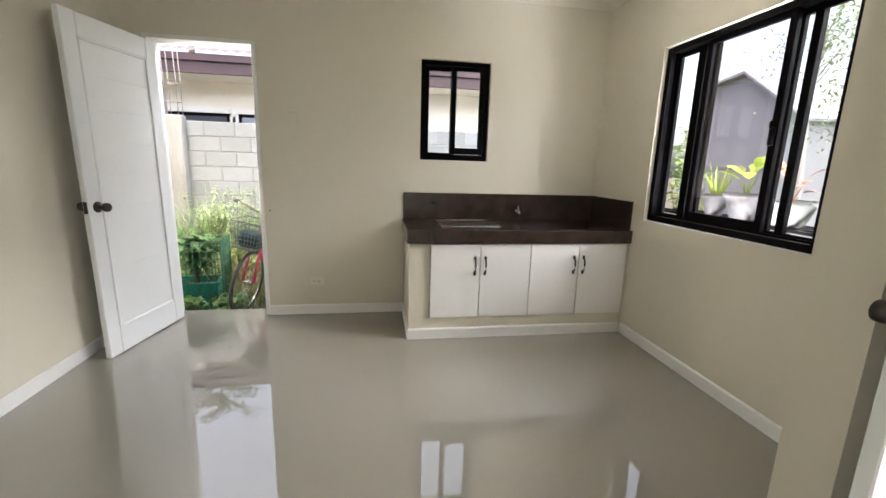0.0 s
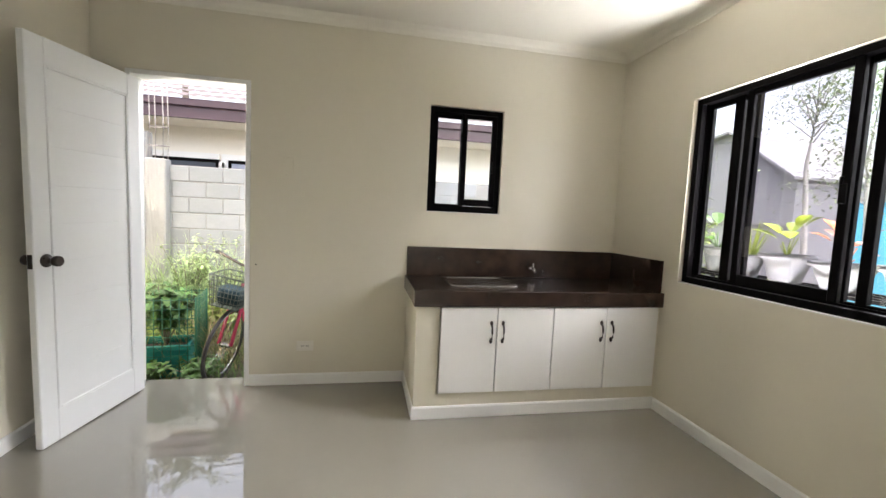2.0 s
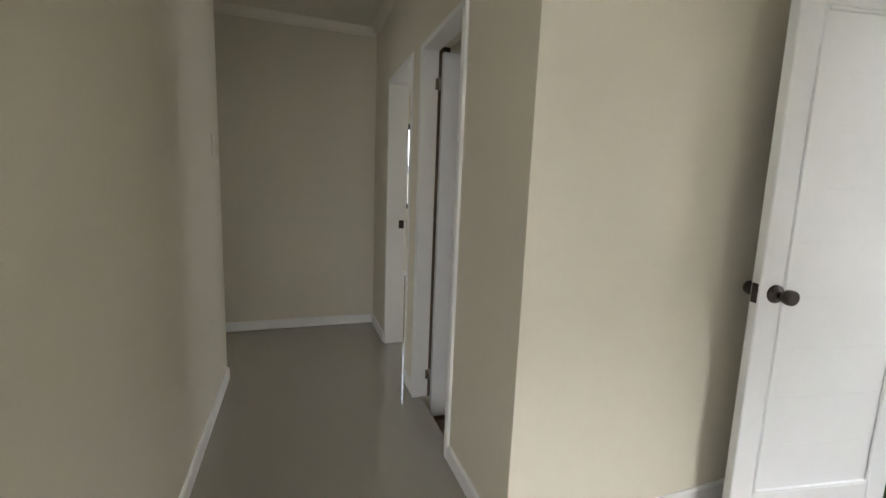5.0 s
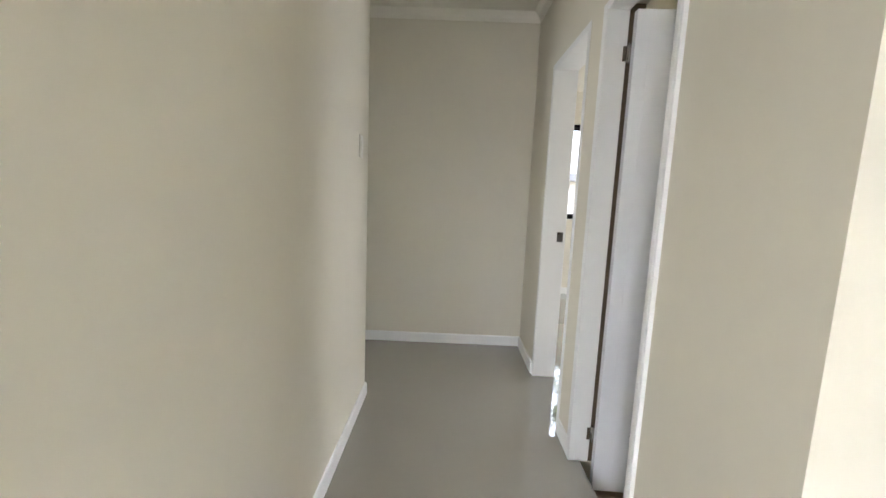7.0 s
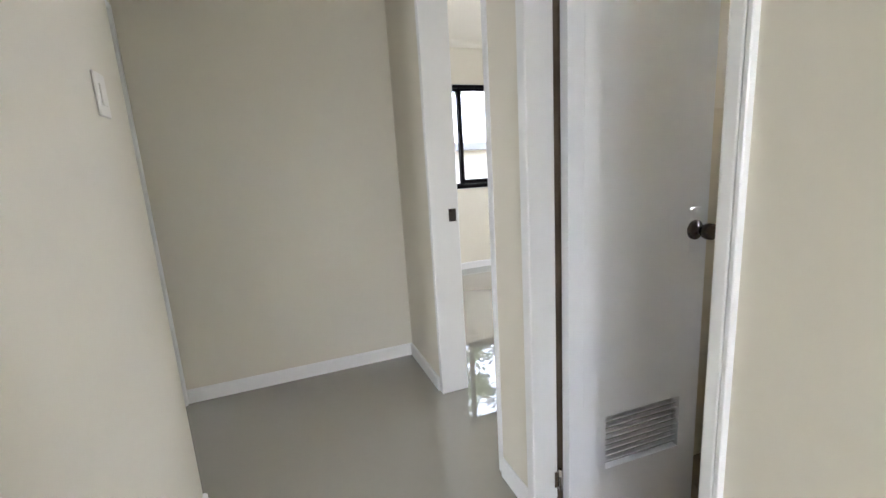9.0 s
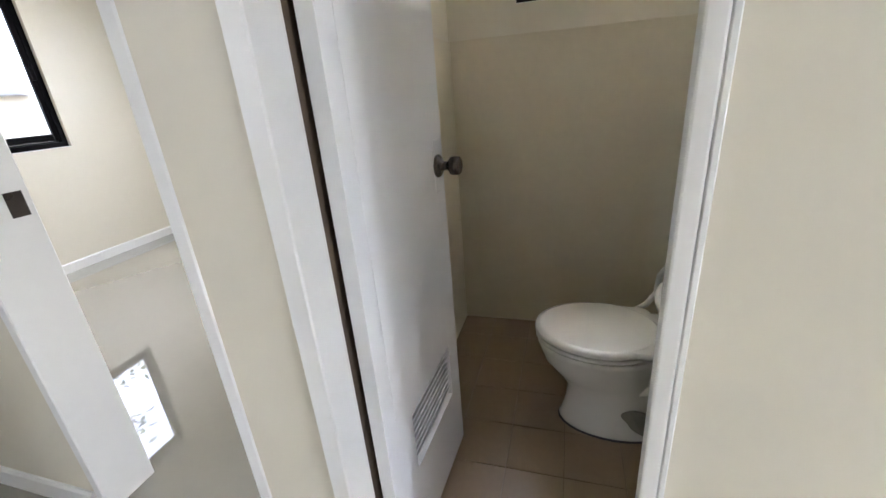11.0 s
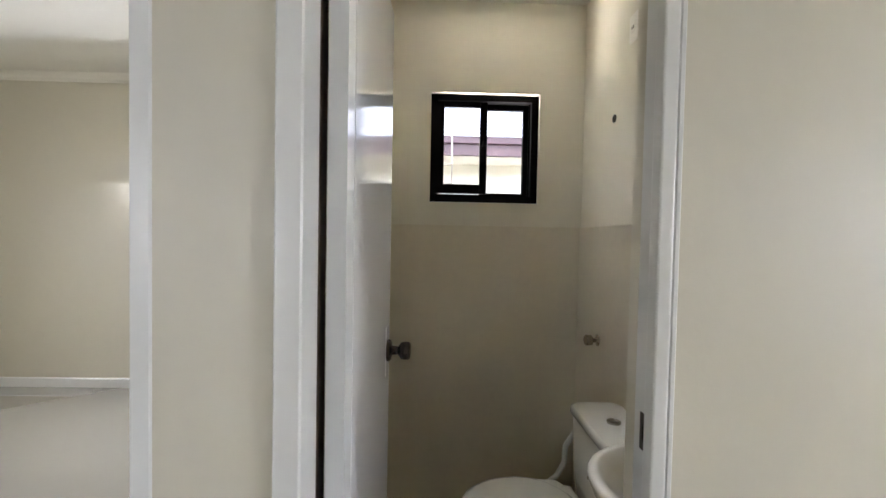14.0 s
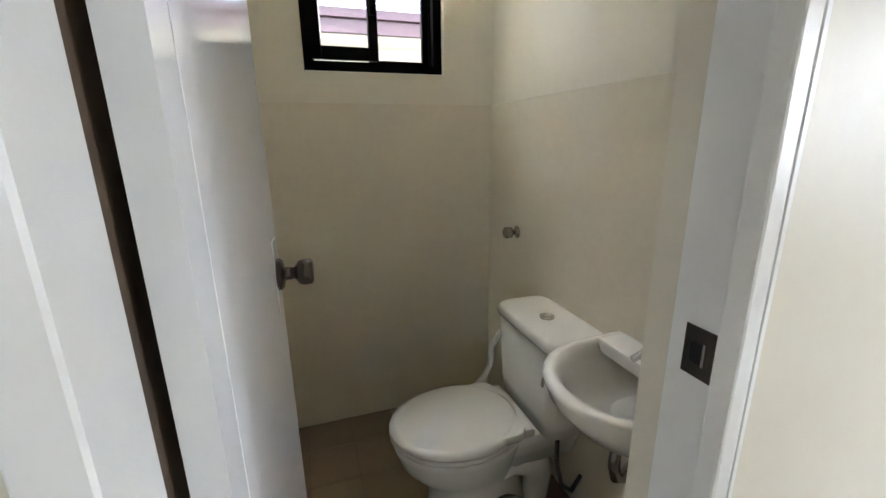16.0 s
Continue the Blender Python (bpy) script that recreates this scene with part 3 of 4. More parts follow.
for i in range(4):
    a, b = edges[i] - cx0 + 0.003, edges[i + 1] - cx0 - 0.003
    dr = part("cabinet_door", box(a, b, cy - 0.020, cy - 0.002, 0.166, 0.712, 0.002), CABINET, counter, "white painted cabinet door")
    hx = (b - 0.035) if i % 2 == 0 else (a + 0.035)
    y0 = cy - 0.020
    hd = tube([(hx, y0, 0.505), (hx, y0 - 0.022, 0.517), (hx, y0 - 0.027, 0.556), (hx, y0 - 0.022, 0.595), (hx, y0, 0.607)], 0.006, 8)
    for z in (0.5, 0.612):
        hd = lathe([(0.004, -0.016), (0.010, -0.006), (0.010, 0.006), (0.004, 0.016)], 10, pose(hx, y0 - 0.004, z), bm=hd)
    part("handle", hd, DARKMETAL, dr, "dark bronze bow handle")

SX0, SX1, SY0, SY1, CT = 2.39, 2.82, -0.455, -0.09, 0.816
top = thing("worktop", "polished dark brown granite worktop with splashback", "worktop", pose(cx0, 0, CT))
x = lambda v: v - cx0
slabm = box(x(2.12), x(SX0), -0.612, 0, -0.045, 0)
slabm = box(x(SX1), cx1 - cx0, -0.612, 0, -0.045, 0, bm=slabm)
slabm = box(x(SX0), x(SX1), -0.612, SY0, -0.045, 0, bm=slabm)
slabm = box(x(SX0), x(SX1), SY1, 0, -0.045, 0, bm=slabm)
part("slab", slabm, GRANITE, top)
part("front_edge", box(x(2.113), cx1 - cx0, -0.634, -0.613, -0.097, 0.001, 0.003), GRANITE, top)
part("side_edge", box(x(2.113), x(2.1195), -0.613, 0, -0.097, 0.001, 0.002), GRANITE, top)
part("splashback", box(x(2.125), cx1 - cx0, -0.02, 0, 0.001, 0.218, 0.002), GRANITE, top)
part("splashback", box(cx1 - cx0 - 0.02, cx1 - cx0, -0.60, -0.02, 0.001, 0.218, 0.002), GRANITE, top)


def rounded(x0, x1, y0, y1, r, z, n=5):
    out = []
    for cxx, cyy, a0 in ((x1 - r, y1 - r, 0), (x0 + r, y1 - r, 90), (x0 + r, y0 + r, 180), (x1 - r, y0 + r, 270)):
        for k in range(n + 1):
            a = radians(a0 + 90 * k / n)
            out.append((cxx + r * math.cos(a), cyy + r * math.sin(a), z))
    return out


sink = thing("kitchen_sink", "shallow stainless steel sink set in the worktop", "sink", pose(0, 0, CT))
part("bowl", loft([rounded(SX0 - 0.018, SX1 + 0.018, SY0 - 0.018, SY1 + 0.018, 0.04, 0.002), rounded(SX0 - 0.018, SX1 + 0.018, SY0 - 0.018, SY1 + 0.018, 0.04, 0.006),
                   rounded(SX0 + 0.004, SX1 - 0.004, SY0 + 0.004, SY1 - 0.004, 0.035, 0.005), rounded(SX0 + 0.012, SX1 - 0.012, SY0 + 0.012, SY1 - 0.012, 0.04, -0.02),
                   rounded(SX0 + 0.03, SX1 - 0.03, SY0 + 0.03, SY1 - 0.03, 0.05, -0.13), rounded(SX0 + 0.05, SX1 - 0.05, SY0 + 0.05, SY1 - 0.05, 0.05, -0.14)][::-1]), STEEL, sink)
part("drain", lathe([(0.04, -0.139), (0.04, -0.135), (0.012, -0.137)], 20, pose((SX0 + SX1) / 2, (SY0 + SY1) / 2, 0)), DARKMETAL, sink)
tap = thing("kitchen_tap", "small pale plastic tap standing on the splashback", "tap", pose(3.1, -0.02, 0.89))
part("body", lathe([(0.016, 0), (0.016, 0.004), (0.011, 0.008), (0.011, 0.045)], 16, pose(0, 0, 0, 90)), STEEL, tap)
part("spout", tube([(0, -0.03, 0.0), (0, -0.055, 0.008), (0, -0.085, 0.0), (0, -0.09, -0.025)], 0.009, 10), STEEL, tap)
part("lever", box(-0.006, 0.006, -0.06, -0.035, 0.012, 0.045, 0.003), STEEL, tap)


# ---- small wall fittings ----
def wall_plate(name, m, w, h, label, category, gangs=0, sockets=0, mat=None):
    p = thing(name, label, category, m)
    part("plate", box(-w / 2, w / 2, -0.008, 0, -h / 2, h / 2, 0.003), mat or PLASTIC, p)
    for i in range(gangs):
        part("rocker", box(-w / 4, w / 4, -0.012, -0.008, -h / 4, h / 4, 0.002), PLASTIC, p)
    for i in range(sockets):
        c = (i - (sockets - 1) / 2) * 0.036
        fc = part("socket", box(c - 0.015, c + 0.015, -0.0105, -0.008, -0.02, 0.02, 0.002), PLASTIC, p)
        for s in (-0.006, 0.006):
            part("slot", box(c + s - 0.0015, c + s + 0.0015, -0.0115, -0.0105, -0.007, 0.007), DARK, fc)
    return p


wall_plate("wall_outlet", pose(1.41, 0, 0.285), 0.118, 0.072, "cream wall outlet with two sockets low on the wall", "outlet", sockets=2)
wall_plate("blank_plate", pose(1.274, 0, 1.567), 0.07, 0.115, "cream blank plate on the kitchen wall", "wall plate", mat=PAINT)
wall_plate("light_switch", pose(-1.425, Y_S, 1.465, 0, 0, 180), 0.07, 0.115, "white light switch on the corridor wall", "switch", gangs=1)
wall_plate("toilet_outlet", pose(X_T, -0.56, 2.2, 0, 0, -90), 0.07, 0.115, "white wall plate high in the toilet", "wall plate", sockets=1)
hl = thing("pipe_hole", "dark open pipe stub in the toilet wall", "pipe hole", pose(X_T, -0.39, 1.873, 0, 0, -90))
part("ring", lathe([(0.019, 0), (0.019, 0.004), (0.012, 0.006)], 14, pose(0, 0, 0, 90)), DARKMETAL, hl)
part("bore", lathe([(0.011, 0.0065), (0.010, 0.007)], 12, pose(0, 0, 0, 90)), DARK, hl)
fc = thing("shower_tap", "chrome wall tap above the toilet cistern", "tap", pose(X_T - 0.008, -0.3, 0.83, 0, 0, -90))
part("flange", lathe([(0.03, 0), (0.028, 0.006), (0.012, 0.01), (0.011, 0.03)], 18, pose(0, 0, 0, 90)), NICKEL, fc)
part("handle", lathe([(0.012, 0.03), (0.024, 0.034), (0.026, 0.06), (0.02, 0.066)], 18, pose(0, 0, 0, 90)), NICKEL, fc)
nail = lathe([(0.006, 0), (0.005, 0.006), (0.003, 0.008)], 8, pose(1.07, 0, 0.87, 90))
tagged(part("wall_screw", nail, DARK), "tiny dark screw in the kitchen wall", "screw")


# ---- toilet bowl and basin ----
def ring_xy(cxx, cyy, rx_front, rx_back, ry, z, n=28):
    """A closed egg-shaped ring, its front towards -x."""
    out = []
    for k in range(n):
        a = 2 * math.pi * k / n
        c, s = math.cos(a), math.sin(a)
        out.append((cxx + (rx_back if c > 0 else rx_front) * c, cyy + ry * s, z))
    return out


# Ceramic darkened in its colour, for the shade inside the pedestal's hollow.
RECESS = material("shade_toned_ceramic", (0.17, 0.158, 0.13), rough=0.5, vary=0.3, scale=20, stain=0.4)
WY = -0.725
wc = thing("toilet", "white ceramic close-coupled toilet with its lid down", "toilet", pose(-0.4, WY, TZ) @ Matrix.Diagonal((1, 1, 1.02, 1)))
prof = [(0.0, -0.03, 0.21, 0.2, 0.115), (0.012, -0.03, 0.215, 0.205, 0.12), (0.03, -0.03, 0.205, 0.2, 0.113), (0.10, -0.04, 0.18, 0.19, 0.1), (0.17, -0.05, 0.165, 0.18, 0.10), (0.23, -0.08, 0.18, 0.2, 0.125),
        (0.30, -0.1, 0.215, 0.22, 0.165), (0.36, -0.1, 0.235, 0.24, 0.182), (0.385, -0.1, 0.24, 0.24, 0.186)]
part("bowl", loft([ring_xy(c, 0, f, b, r, z) for z, c, f, b, r in prof]), CERAMIC, wc)
part("trapway", loft([[(x0 + rx * math.cos(a), -0.045 + yy * math.sin(a), zz + rz * math.sin(a * 1.0 + 1.2)) for a in [2 * math.pi * k / 16 for k in range(16)]] for x0, zz, rx, rz, yy in
                      ((0.02, 0.23, 0.03, 0.055, 0.05), (0.09, 0.26, 0.04, 0.06, 0.06), (0.16, 0.24, 0.045, 0.06, 0.06), (0.2, 0.16, 0.05, 0.05, 0.058), (0.19, 0.06, 0.05, 0.045, 0.055), (0.18, 0.005, 0.055, 0.01, 0.055))]), CERAMIC, wc)
# Dark patch on the pedestal's side, painted as shade; no hollow is cut.
part("hollow_shade", loft([[(0.055 + 0.068 * math.cos(a) - 0.6 * 0.05 * math.sin(a), -0.1125 + 0.014 * math.cos(a) ** 2, 0.09 + 0.056 * math.sin(a)) for a in [2 * math.pi * k / 20 for k in range(20)]],
                         [(0.055 + 0.05 * math.cos(a) - 0.6 * 0.04 * math.sin(a), -0.085, 0.09 + 0.042 * math.sin(a)) for a in [2 * math.pi * k / 20 for k in range(20)]]]), RECESS, wc, "dark patch coloured as the shade of a hollow in the pedestal")
part("caulk_line", loft([ring_xy(-0.03, 0, 0.219, 0.209, 0.124, 0.0005), ring_xy(-0.03, 0, 0.217, 0.207, 0.122, 0.006)]), RUBBER, wc, "dark grimy joint at the foot")
part("rear_shelf", loft([rounded(0.05, 0.33, -0.1, 0.1, 0.03, 0.25), rounded(0.03, 0.335, -0.125, 0.125, 0.03, 0.34), rounded(0.03, 0.335, -0.13, 0.13, 0.03, 0.385)]), CERAMIC, wc)
part("seat", loft([ring_xy(-0.1, 0, 0.235, 0.2, 0.18, 0.387), ring_xy(-0.1, 0, 0.245, 0.205, 0.19, 0.392), ring_xy(-0.1, 0, 0.243, 0.203, 0.188, 0.405)]), CERAMIC, wc)
part("lid", loft([ring_xy(-0.1, 0, 0.243, 0.205, 0.188, 0.409), ring_xy(-0.1, 0, 0.247, 0.208, 0.192, 0.414), ring_xy(-0.1, 0, 0.243, 0.205, 0.188, 0.427), ring_xy(-0.1, 0, 0.225, 0.19, 0.17, 0.433)]), CERAMIC, wc)
part("hinge_block", box(0.06, 0.125, -0.14, 0.14, 0.388, 0.422, 0.012, segments=2), CERAMIC, wc)
part("lid_heel", loft([rounded(-0.06, 0.085, -0.165, 0.165, 0.045, 0.408), rounded(-0.06, 0.09, -0.168, 0.168, 0.045, 0.416), rounded(-0.06, 0.085, -0.16, 0.16, 0.045, 0.4305)]), CERAMIC, wc)
part("inlet_pipe", tube([(0.155, 0.19, 0.62), (0.12, 0.205, 0.55), (0.115, 0.2, 0.48), (0.08, 0.19, 0.43), (0.02, 0.17, 0.40)], 0.011, 12), HOSE, wc, "white plastic inlet pipe")
tank = part("tank", loft([rounded(0.15, 0.335, -0.175, 0.175, 0.04, 0.385), rounded(0.145, 0.338, -0.185, 0.185, 0.04, 0.45), rounded(0.135, 0.34, -0.2, 0.2, 0.04, 0.70)]), CERAMIC, wc)
part("tank_lid", loft([rounded(0.13, 0.342, -0.205, 0.205, 0.04, 0.702), rounded(0.125, 0.342, -0.21, 0.21, 0.045, 0.712), rounded(0.127, 0.342, -0.208, 0.208, 0.045, 0.735), rounded(0.135, 0.337, -0.198, 0.198, 0.045, 0.742)]), CERAMIC, wc)
fb = part("flush_button", lathe([(0.026, 0.742), (0.026, 0.748), (0.019, 0.75), (0.018, 0.747), (0.004, 0.747)], 24, pose(0.235, 0, 0)), NICKEL, wc, "metal flush button")
part("supply_hose", tube([(0.33, -0.13, 0.16), (0.27, -0.16, 0.14), (0.22, -0.17, 0.19), (0.2, -0.16, 0.28), (0.21, -0.14, 0.39)], 0.008, 8), RUBBER, wc)

BY, BZ = -1.17, 0.65
basin = thing("wash_basin", "white ceramic wall-hung wash basin", "wash basin", pose(X_T - 0.008, BY, BZ))


def bring(front, half, z, n=14):
    """A D-shaped ring: flat at the wall, round towards -x."""
    out = [(-0.002, -half, z)]
    for k in range(n + 1):
        a = math.pi * k / n
        out.append((-0.1 - (front - 0.1) * math.sin(a) ** 0.8, -half * math.cos(a), z))
    out.append((-0.002, half, z))
    return out


part("bowl", loft([bring(0.2, 0.10, -0.17), bring(0.29, 0.155, -0.12), bring(0.35, 0.195, -0.05), bring(0.365, 0.21, -0.012), bring(0.368, 0.213, 0.0), bring(0.36, 0.206, 0.008), bring(0.335, 0.185, 0.006),
                   bring(0.31, 0.165, -0.03), bring(0.25, 0.12, -0.09), bring(0.18, 0.06, -0.11)]), CERAMIC, basin)
part("back_ledge", box(-0.1, -0.003, -0.19, 0.19, -0.03, 0.012, 0.008, segments=2), CERAMIC, basin)
part("overflow", lathe([(0.014, 0), (0.013, 0.003), (0.008, 0.003)], 14, pose(-0.335, 0.1, -0.035, 0, -75, -25)), NICKEL, basin, "metal overflow ring")
part("trap", tube([(-0.17, 0, -0.16), (-0.17, 0, -0.26), (-0.16, 0, -0.3), (-0.13, 0, -0.31), (-0.105, 0, -0.28), (-0.09, 0, -0.25), (-0.002, 0, -0.25)], 0.016, 12), NICKEL, basin, "chrome waste trap")
part("faucet", box(-0.075, -0.045, -0.012, 0.012, 0.012, 0.07, 0.005, bm=tube([(-0.06, 0, 0.06), (-0.1, 0, 0.068), (-0.15, 0, 0.05)], 0.009, 10)), STEEL, basin)

# ---- outside, north: yard, block wall, the neighbour's house ----
gr = box(-60, X_TL - 0.05, -60, 80, -0.4, -0.13)
gr = box(X_T + 0.05, 80, -60, 80, -0.4, -0.13, bm=gr)
gr = box(X_TL - 0.05, X_T + 0.05, -60, Y_F - 0.1, -0.4, -0.13, bm=gr)
gr = box(X_TL - 0.05, X_T + 0.05, 0.05, 80, -0.4, -0.13, bm=gr)
tagged(part("ground", gr, SOIL), "bare garden soil with weeds", "ground", kind="structure")


def neighbour():
    n = thing("neighbour_house", "pale yellow bungalow with a pinkish tiled roof", "house", pose(1.0, 5.2, -0.18))
    wl = box(-9, 6, 0, 0.2, 0, 3.2)
    part("wall", wl, STUCCO, n)
    part("soffit", box(-9.6, 6.6, -0.85, 0.0, 2.82, 2.86), STUCCO, n)
    fa = box(-9.6, 6.6, -0.92, -0.86, 2.80, 3.0)
    fa = box(-9.6, 6.6, -0.97, -0.87, 2.98, 3.1, 0.01, bm=fa)
    fa = box(-9.6, 6.6, -0.945, -0.87, 2.80, 2.85, bm=fa)
    part("fascia", fa, FASCIA, n, "maroon metal fascia")
    rf, rise, rows, run = bmesh.new(), radians(24), 14, 0.36
    cols = 90
    for r in range(rows):
        for c in range(cols):
            x0 = -9.6 + c * 0.18
            prev = None
            for k in range(5):
                u = k / 4
                wave = 0.022 * (0.5 - 0.5 * math.cos(2 * math.pi * u))
                a = rf.verts.new((x0 + 0.18 * u, -1.0 + r * run * math.cos(rise), 3.1 + r * run * math.sin(rise) + wave + 0.02))
                b = rf.verts.new((x0 + 0.18 * u, -1.0 + (r + 1) * run * math.cos(rise), 3.1 + (r + 1) * run * math.sin(rise) + wave - 0.005))
                if prev:
                    rf.faces.new((prev[0], a, b, prev[1]))
                prev = (a, b)
    part("roof", rf, ROOF, n, "weathered pinkish roof tiles")
    for wx, ww, dark in ((-3.7, 1.9, True), (-1.65, 0.42, False)):
        wn_ = part("window", box(wx, wx + ww, -0.02, 0.01, 1.1, 2.27), BLACK, n)
        part("pane", box(wx + 0.06, wx + ww - 0.06, -0.026, -0.02, 1.16, 2.21), PANE if dark else SKY_PANE, wn_)
        fr = box(wx - 0.1, wx, -0.05, 0.0, 1.0, 2.37)
        fr = box(wx + ww, wx + ww + 0.1, -0.05, 0.0, 0.9, 2.22, bm=fr)
        part("surround", box(wx, wx + ww, -0.05, 0.0, 2.27, 2.37, bm=fr), TRIM, wn_)
    return n


PANE = material("dark_window_pane", (0.06, 0.07, 0.09), rough=0.08, vary=0.1)
# Blue-grey base colour stands for the sky mirrored in this pane.
SKY_PANE = material("sky_reflection_pane", (0.3, 0.33, 0.42), rough=0.1, vary=0.1)
neighbour()

YB = 2.8
bw = tagged(part("block_wall", box(-3.2, 6.0, YB - 0.013, YB + 0.13, -0.3, 1.75), MORTAR), "unplastered grey concrete block wall", "wall", kind="structure")
bw2 = tagged(part("block_wall_2", box(-1.3, -0.88, YB - 0.011, YB + 0.128, 1.75, 2.15), MORTAR), "short extra course of grey concrete blocks", "wall", kind="structure")
col = thing("concrete_column", "rough pale concrete column with bare rebars", "column", pose(-0.735, YB - 0.05, -0.13))
cb = box(-0.118, 0.118, -0.1, 0.1, 0, 1.94, 0.012)
bmesh.ops.subdivide_edges(cb, edges=cb.edges[:], cuts=4, use_grid_fill=True)
for v in cb.verts:
    v.co += Vector((noise.noise(v.co * 5), noise.noise(v.co * 5 + Vector((9, 0, 0))), 0)) * 0.028
part("shaft", cb, CONCRETE, col)
for a, b in ((-0.075, -0.05), (0.075, -0.05), (-0.06, 0.06), (0.085, 0.06)):
    part("rebar", tube([(a, b, 1.9), (a + 0.004, b, 2.4), (a - 0.008, b, 2.95)], 0.0065, 6), REBAR, col)
for z in (2.1, 2.33):
    part("tie", tube([(-0.085, -0.06, z), (0.09, -0.06, z), (0.095, 0.07, z + 0.01), (-0.075, 0.07, z)], 0.005, 6, closed=True), REBAR, col)


# ---- plants ----
def blade(bm, p, direction, length, width, droop):
    """One narrow leaf, bent down along its way."""
    d = Vector(direction).normalized()
    side = d.cross(Vector((0, 0, 1)))
    side = side.normalized() if side.length > 1e-3 else Vector((1, 0, 0))
    prev, q = None, Vector(p)
    for k in range(4):
        u = k / 3
        wv = width * (1 - u) * (0.6 + 0.8 * u) + 0.0006
        a, b = bm.verts.new(q - side * wv), bm.verts.new(q + side * wv)
        if prev:
            bm.faces.new((prev[0], a, b, prev[1]))
        prev = (a, b)
        d = (d + Vector((0, 0, -droop))).normalized()
        q = q + d * length / 3


def oval(bm, p, direction, length, width, droop=0.25):
    """One broad leaf."""
    d = Vector(direction).normalized()
    side = d.cross(Vector((0, 0, 1)))
    side = side.normalized() if side.length > 1e-3 else Vector((1, 0, 0))
    prev, q = None, Vector(p)
    for u in (0, 0.3, 0.65, 1):
        wv = width * math.sin(math.pi * (0.08 + 0.9 * u)) ** 0.8 * 0.5
        a, m, b = bm.verts.new(q - side * wv + Vector((0, 0, wv * 0.3))), bm.verts.new(q), bm.verts.new(q + side * wv + Vector((0, 0, wv * 0.3)))
        if prev:
            bm.faces.new((prev[0], a, m, prev[1]))
            bm.faces.new((prev[1], m, b, prev[2]))
        prev = (a, m, b)
        d = (d + Vector((0, 0, -droop))).normalized()
        q = q + d * length / 3


rnd = random.Random(7)


def weeds(name, x0, x1, y0, y1, count, height, mat, label, width=0.006, droop=0.25):
    bm = bmesh.new()
    for _ in range(count):
        p = (rnd.uniform(x0, x1), rnd.uniform(y0, y1), -0.13)
        a = rnd.uniform(0, 2 * math.pi)
        blade(bm, p, (0.5 * math.cos(a), 0.5 * math.sin(a), 1), height * rnd.uniform(0.4, 1.1), width * rnd.uniform(0.6, 1.5), droop * rnd.uniform(0.4, 1.5))
    return tagged(part(name, bm, mat), label, "grass", kind="stuff")


weeds("lawn", -1.6, 3.2, 0.22, 2.7, 8000, 0.22, GRASS, "rough green grass of the back yard", 0.004)
weeds("tall_grass", -0.75, 0.75, 1.75, 2.65, 1000, 1.2, WISP, "tall pale green grass by the block wall", 0.005, 0.2)
weeds("sedge", -0.35, 0.5, 0.85, 1.5, 300, 0.62, PALE_LEAF, "yellow-green arching sedge", 0.009, 0.35)
weeds("dry_grass", 0.25, 0.8, 0.6, 1.3, 320, 0.6, DRY, "dry straw-coloured stalks", 0.004, 0.2)


def bush(name, at, count, radius, height, leaf, mat, label, stems=14, category="shrub"):
    """A shrub: thin stems and many single leaves."""
    b = thing(name, label, category, pose(*at))
    lv = bmesh.new()
    for _ in range(stems):
        a, r = rnd.uniform(0, 2 * math.pi), rnd.uniform(0.15, 1) * radius
        tip = Vector((r * math.cos(a), r * math.sin(a), height * rnd.uniform(0.55, 1.0)))
        mid = tip * 0.5 + Vector((0, 0, height * 0.14))
        part("stem", tube([(0, 0, 0), mid, tip], 0.006, 5, taper=0.4), BARK, b)
        for _ in range(count // stems):
            u = rnd.uniform(0.3, 1)
            p = mid.lerp(tip, (u - 0.5) * 2) if u > 0.5 else mid * (u * 2)
            c = rnd.uniform(0, 2 * math.pi)
            oval(lv, p, (math.cos(c), math.sin(c), rnd.uniform(-0.1, 0.9)), leaf * rnd.uniform(0.6, 1.3), leaf * 0.42, 0.25)
    part("foliage", lv, mat, b)
    return b


bush("shrub", (-0.15, 2.1, -0.13), 420, 0.45, 1.05, 0.075, WISP, "pale green leafy shrub by the block wall")
bush("shrub", (0.3, 1.9, -0.13), 400, 0.36, 1.1, 0.075, WISP, "pale yellow-green leafy shrub by the block wall")
bush("shrub", (-0.65, 1.7, -0.13), 320, 0.36, 0.72, 0.07, WISP, "pale green shrub by the column")
bush("shrub", (0.05, 1.3, -0.13), 360, 0.34, 0.7, 0.1, LEAF, "leafy green shrub in the yard")
bush("shrub", (0.45, 1.15, -0.13), 260, 0.3, 0.55, 0.1, PALE_LEAF, "yellow-green shrub in the yard")
bush("shrub", (0.55, 0.42, -0.13), 260, 0.25, 0.2, 0.07, LEAF, "low dark green weed by the door")
bush("shrub", (0.2, 0.32, -0.13), 260, 0.25, 0.18, 0.07, LEAF, "low dark green weed by the door")
sp_ = thing("spiky_plant", "pale striped sword-leaved plant behind the bicycle", "plant", pose(0.93, 0.8, -0.13))
lv = bmesh.new()
for k in range(16):
    a = 2.4 * k
    blade(lv, (0.03 * math.cos(a), 0.03 * math.sin(a), 0.28), (0.25 * math.cos(a), 0.25 * math.sin(a), 1), 0.8 * (0.7 + 0.02 * k), 0.032, 0.06)
part("foliage", lv, PALE_LEAF, sp_)
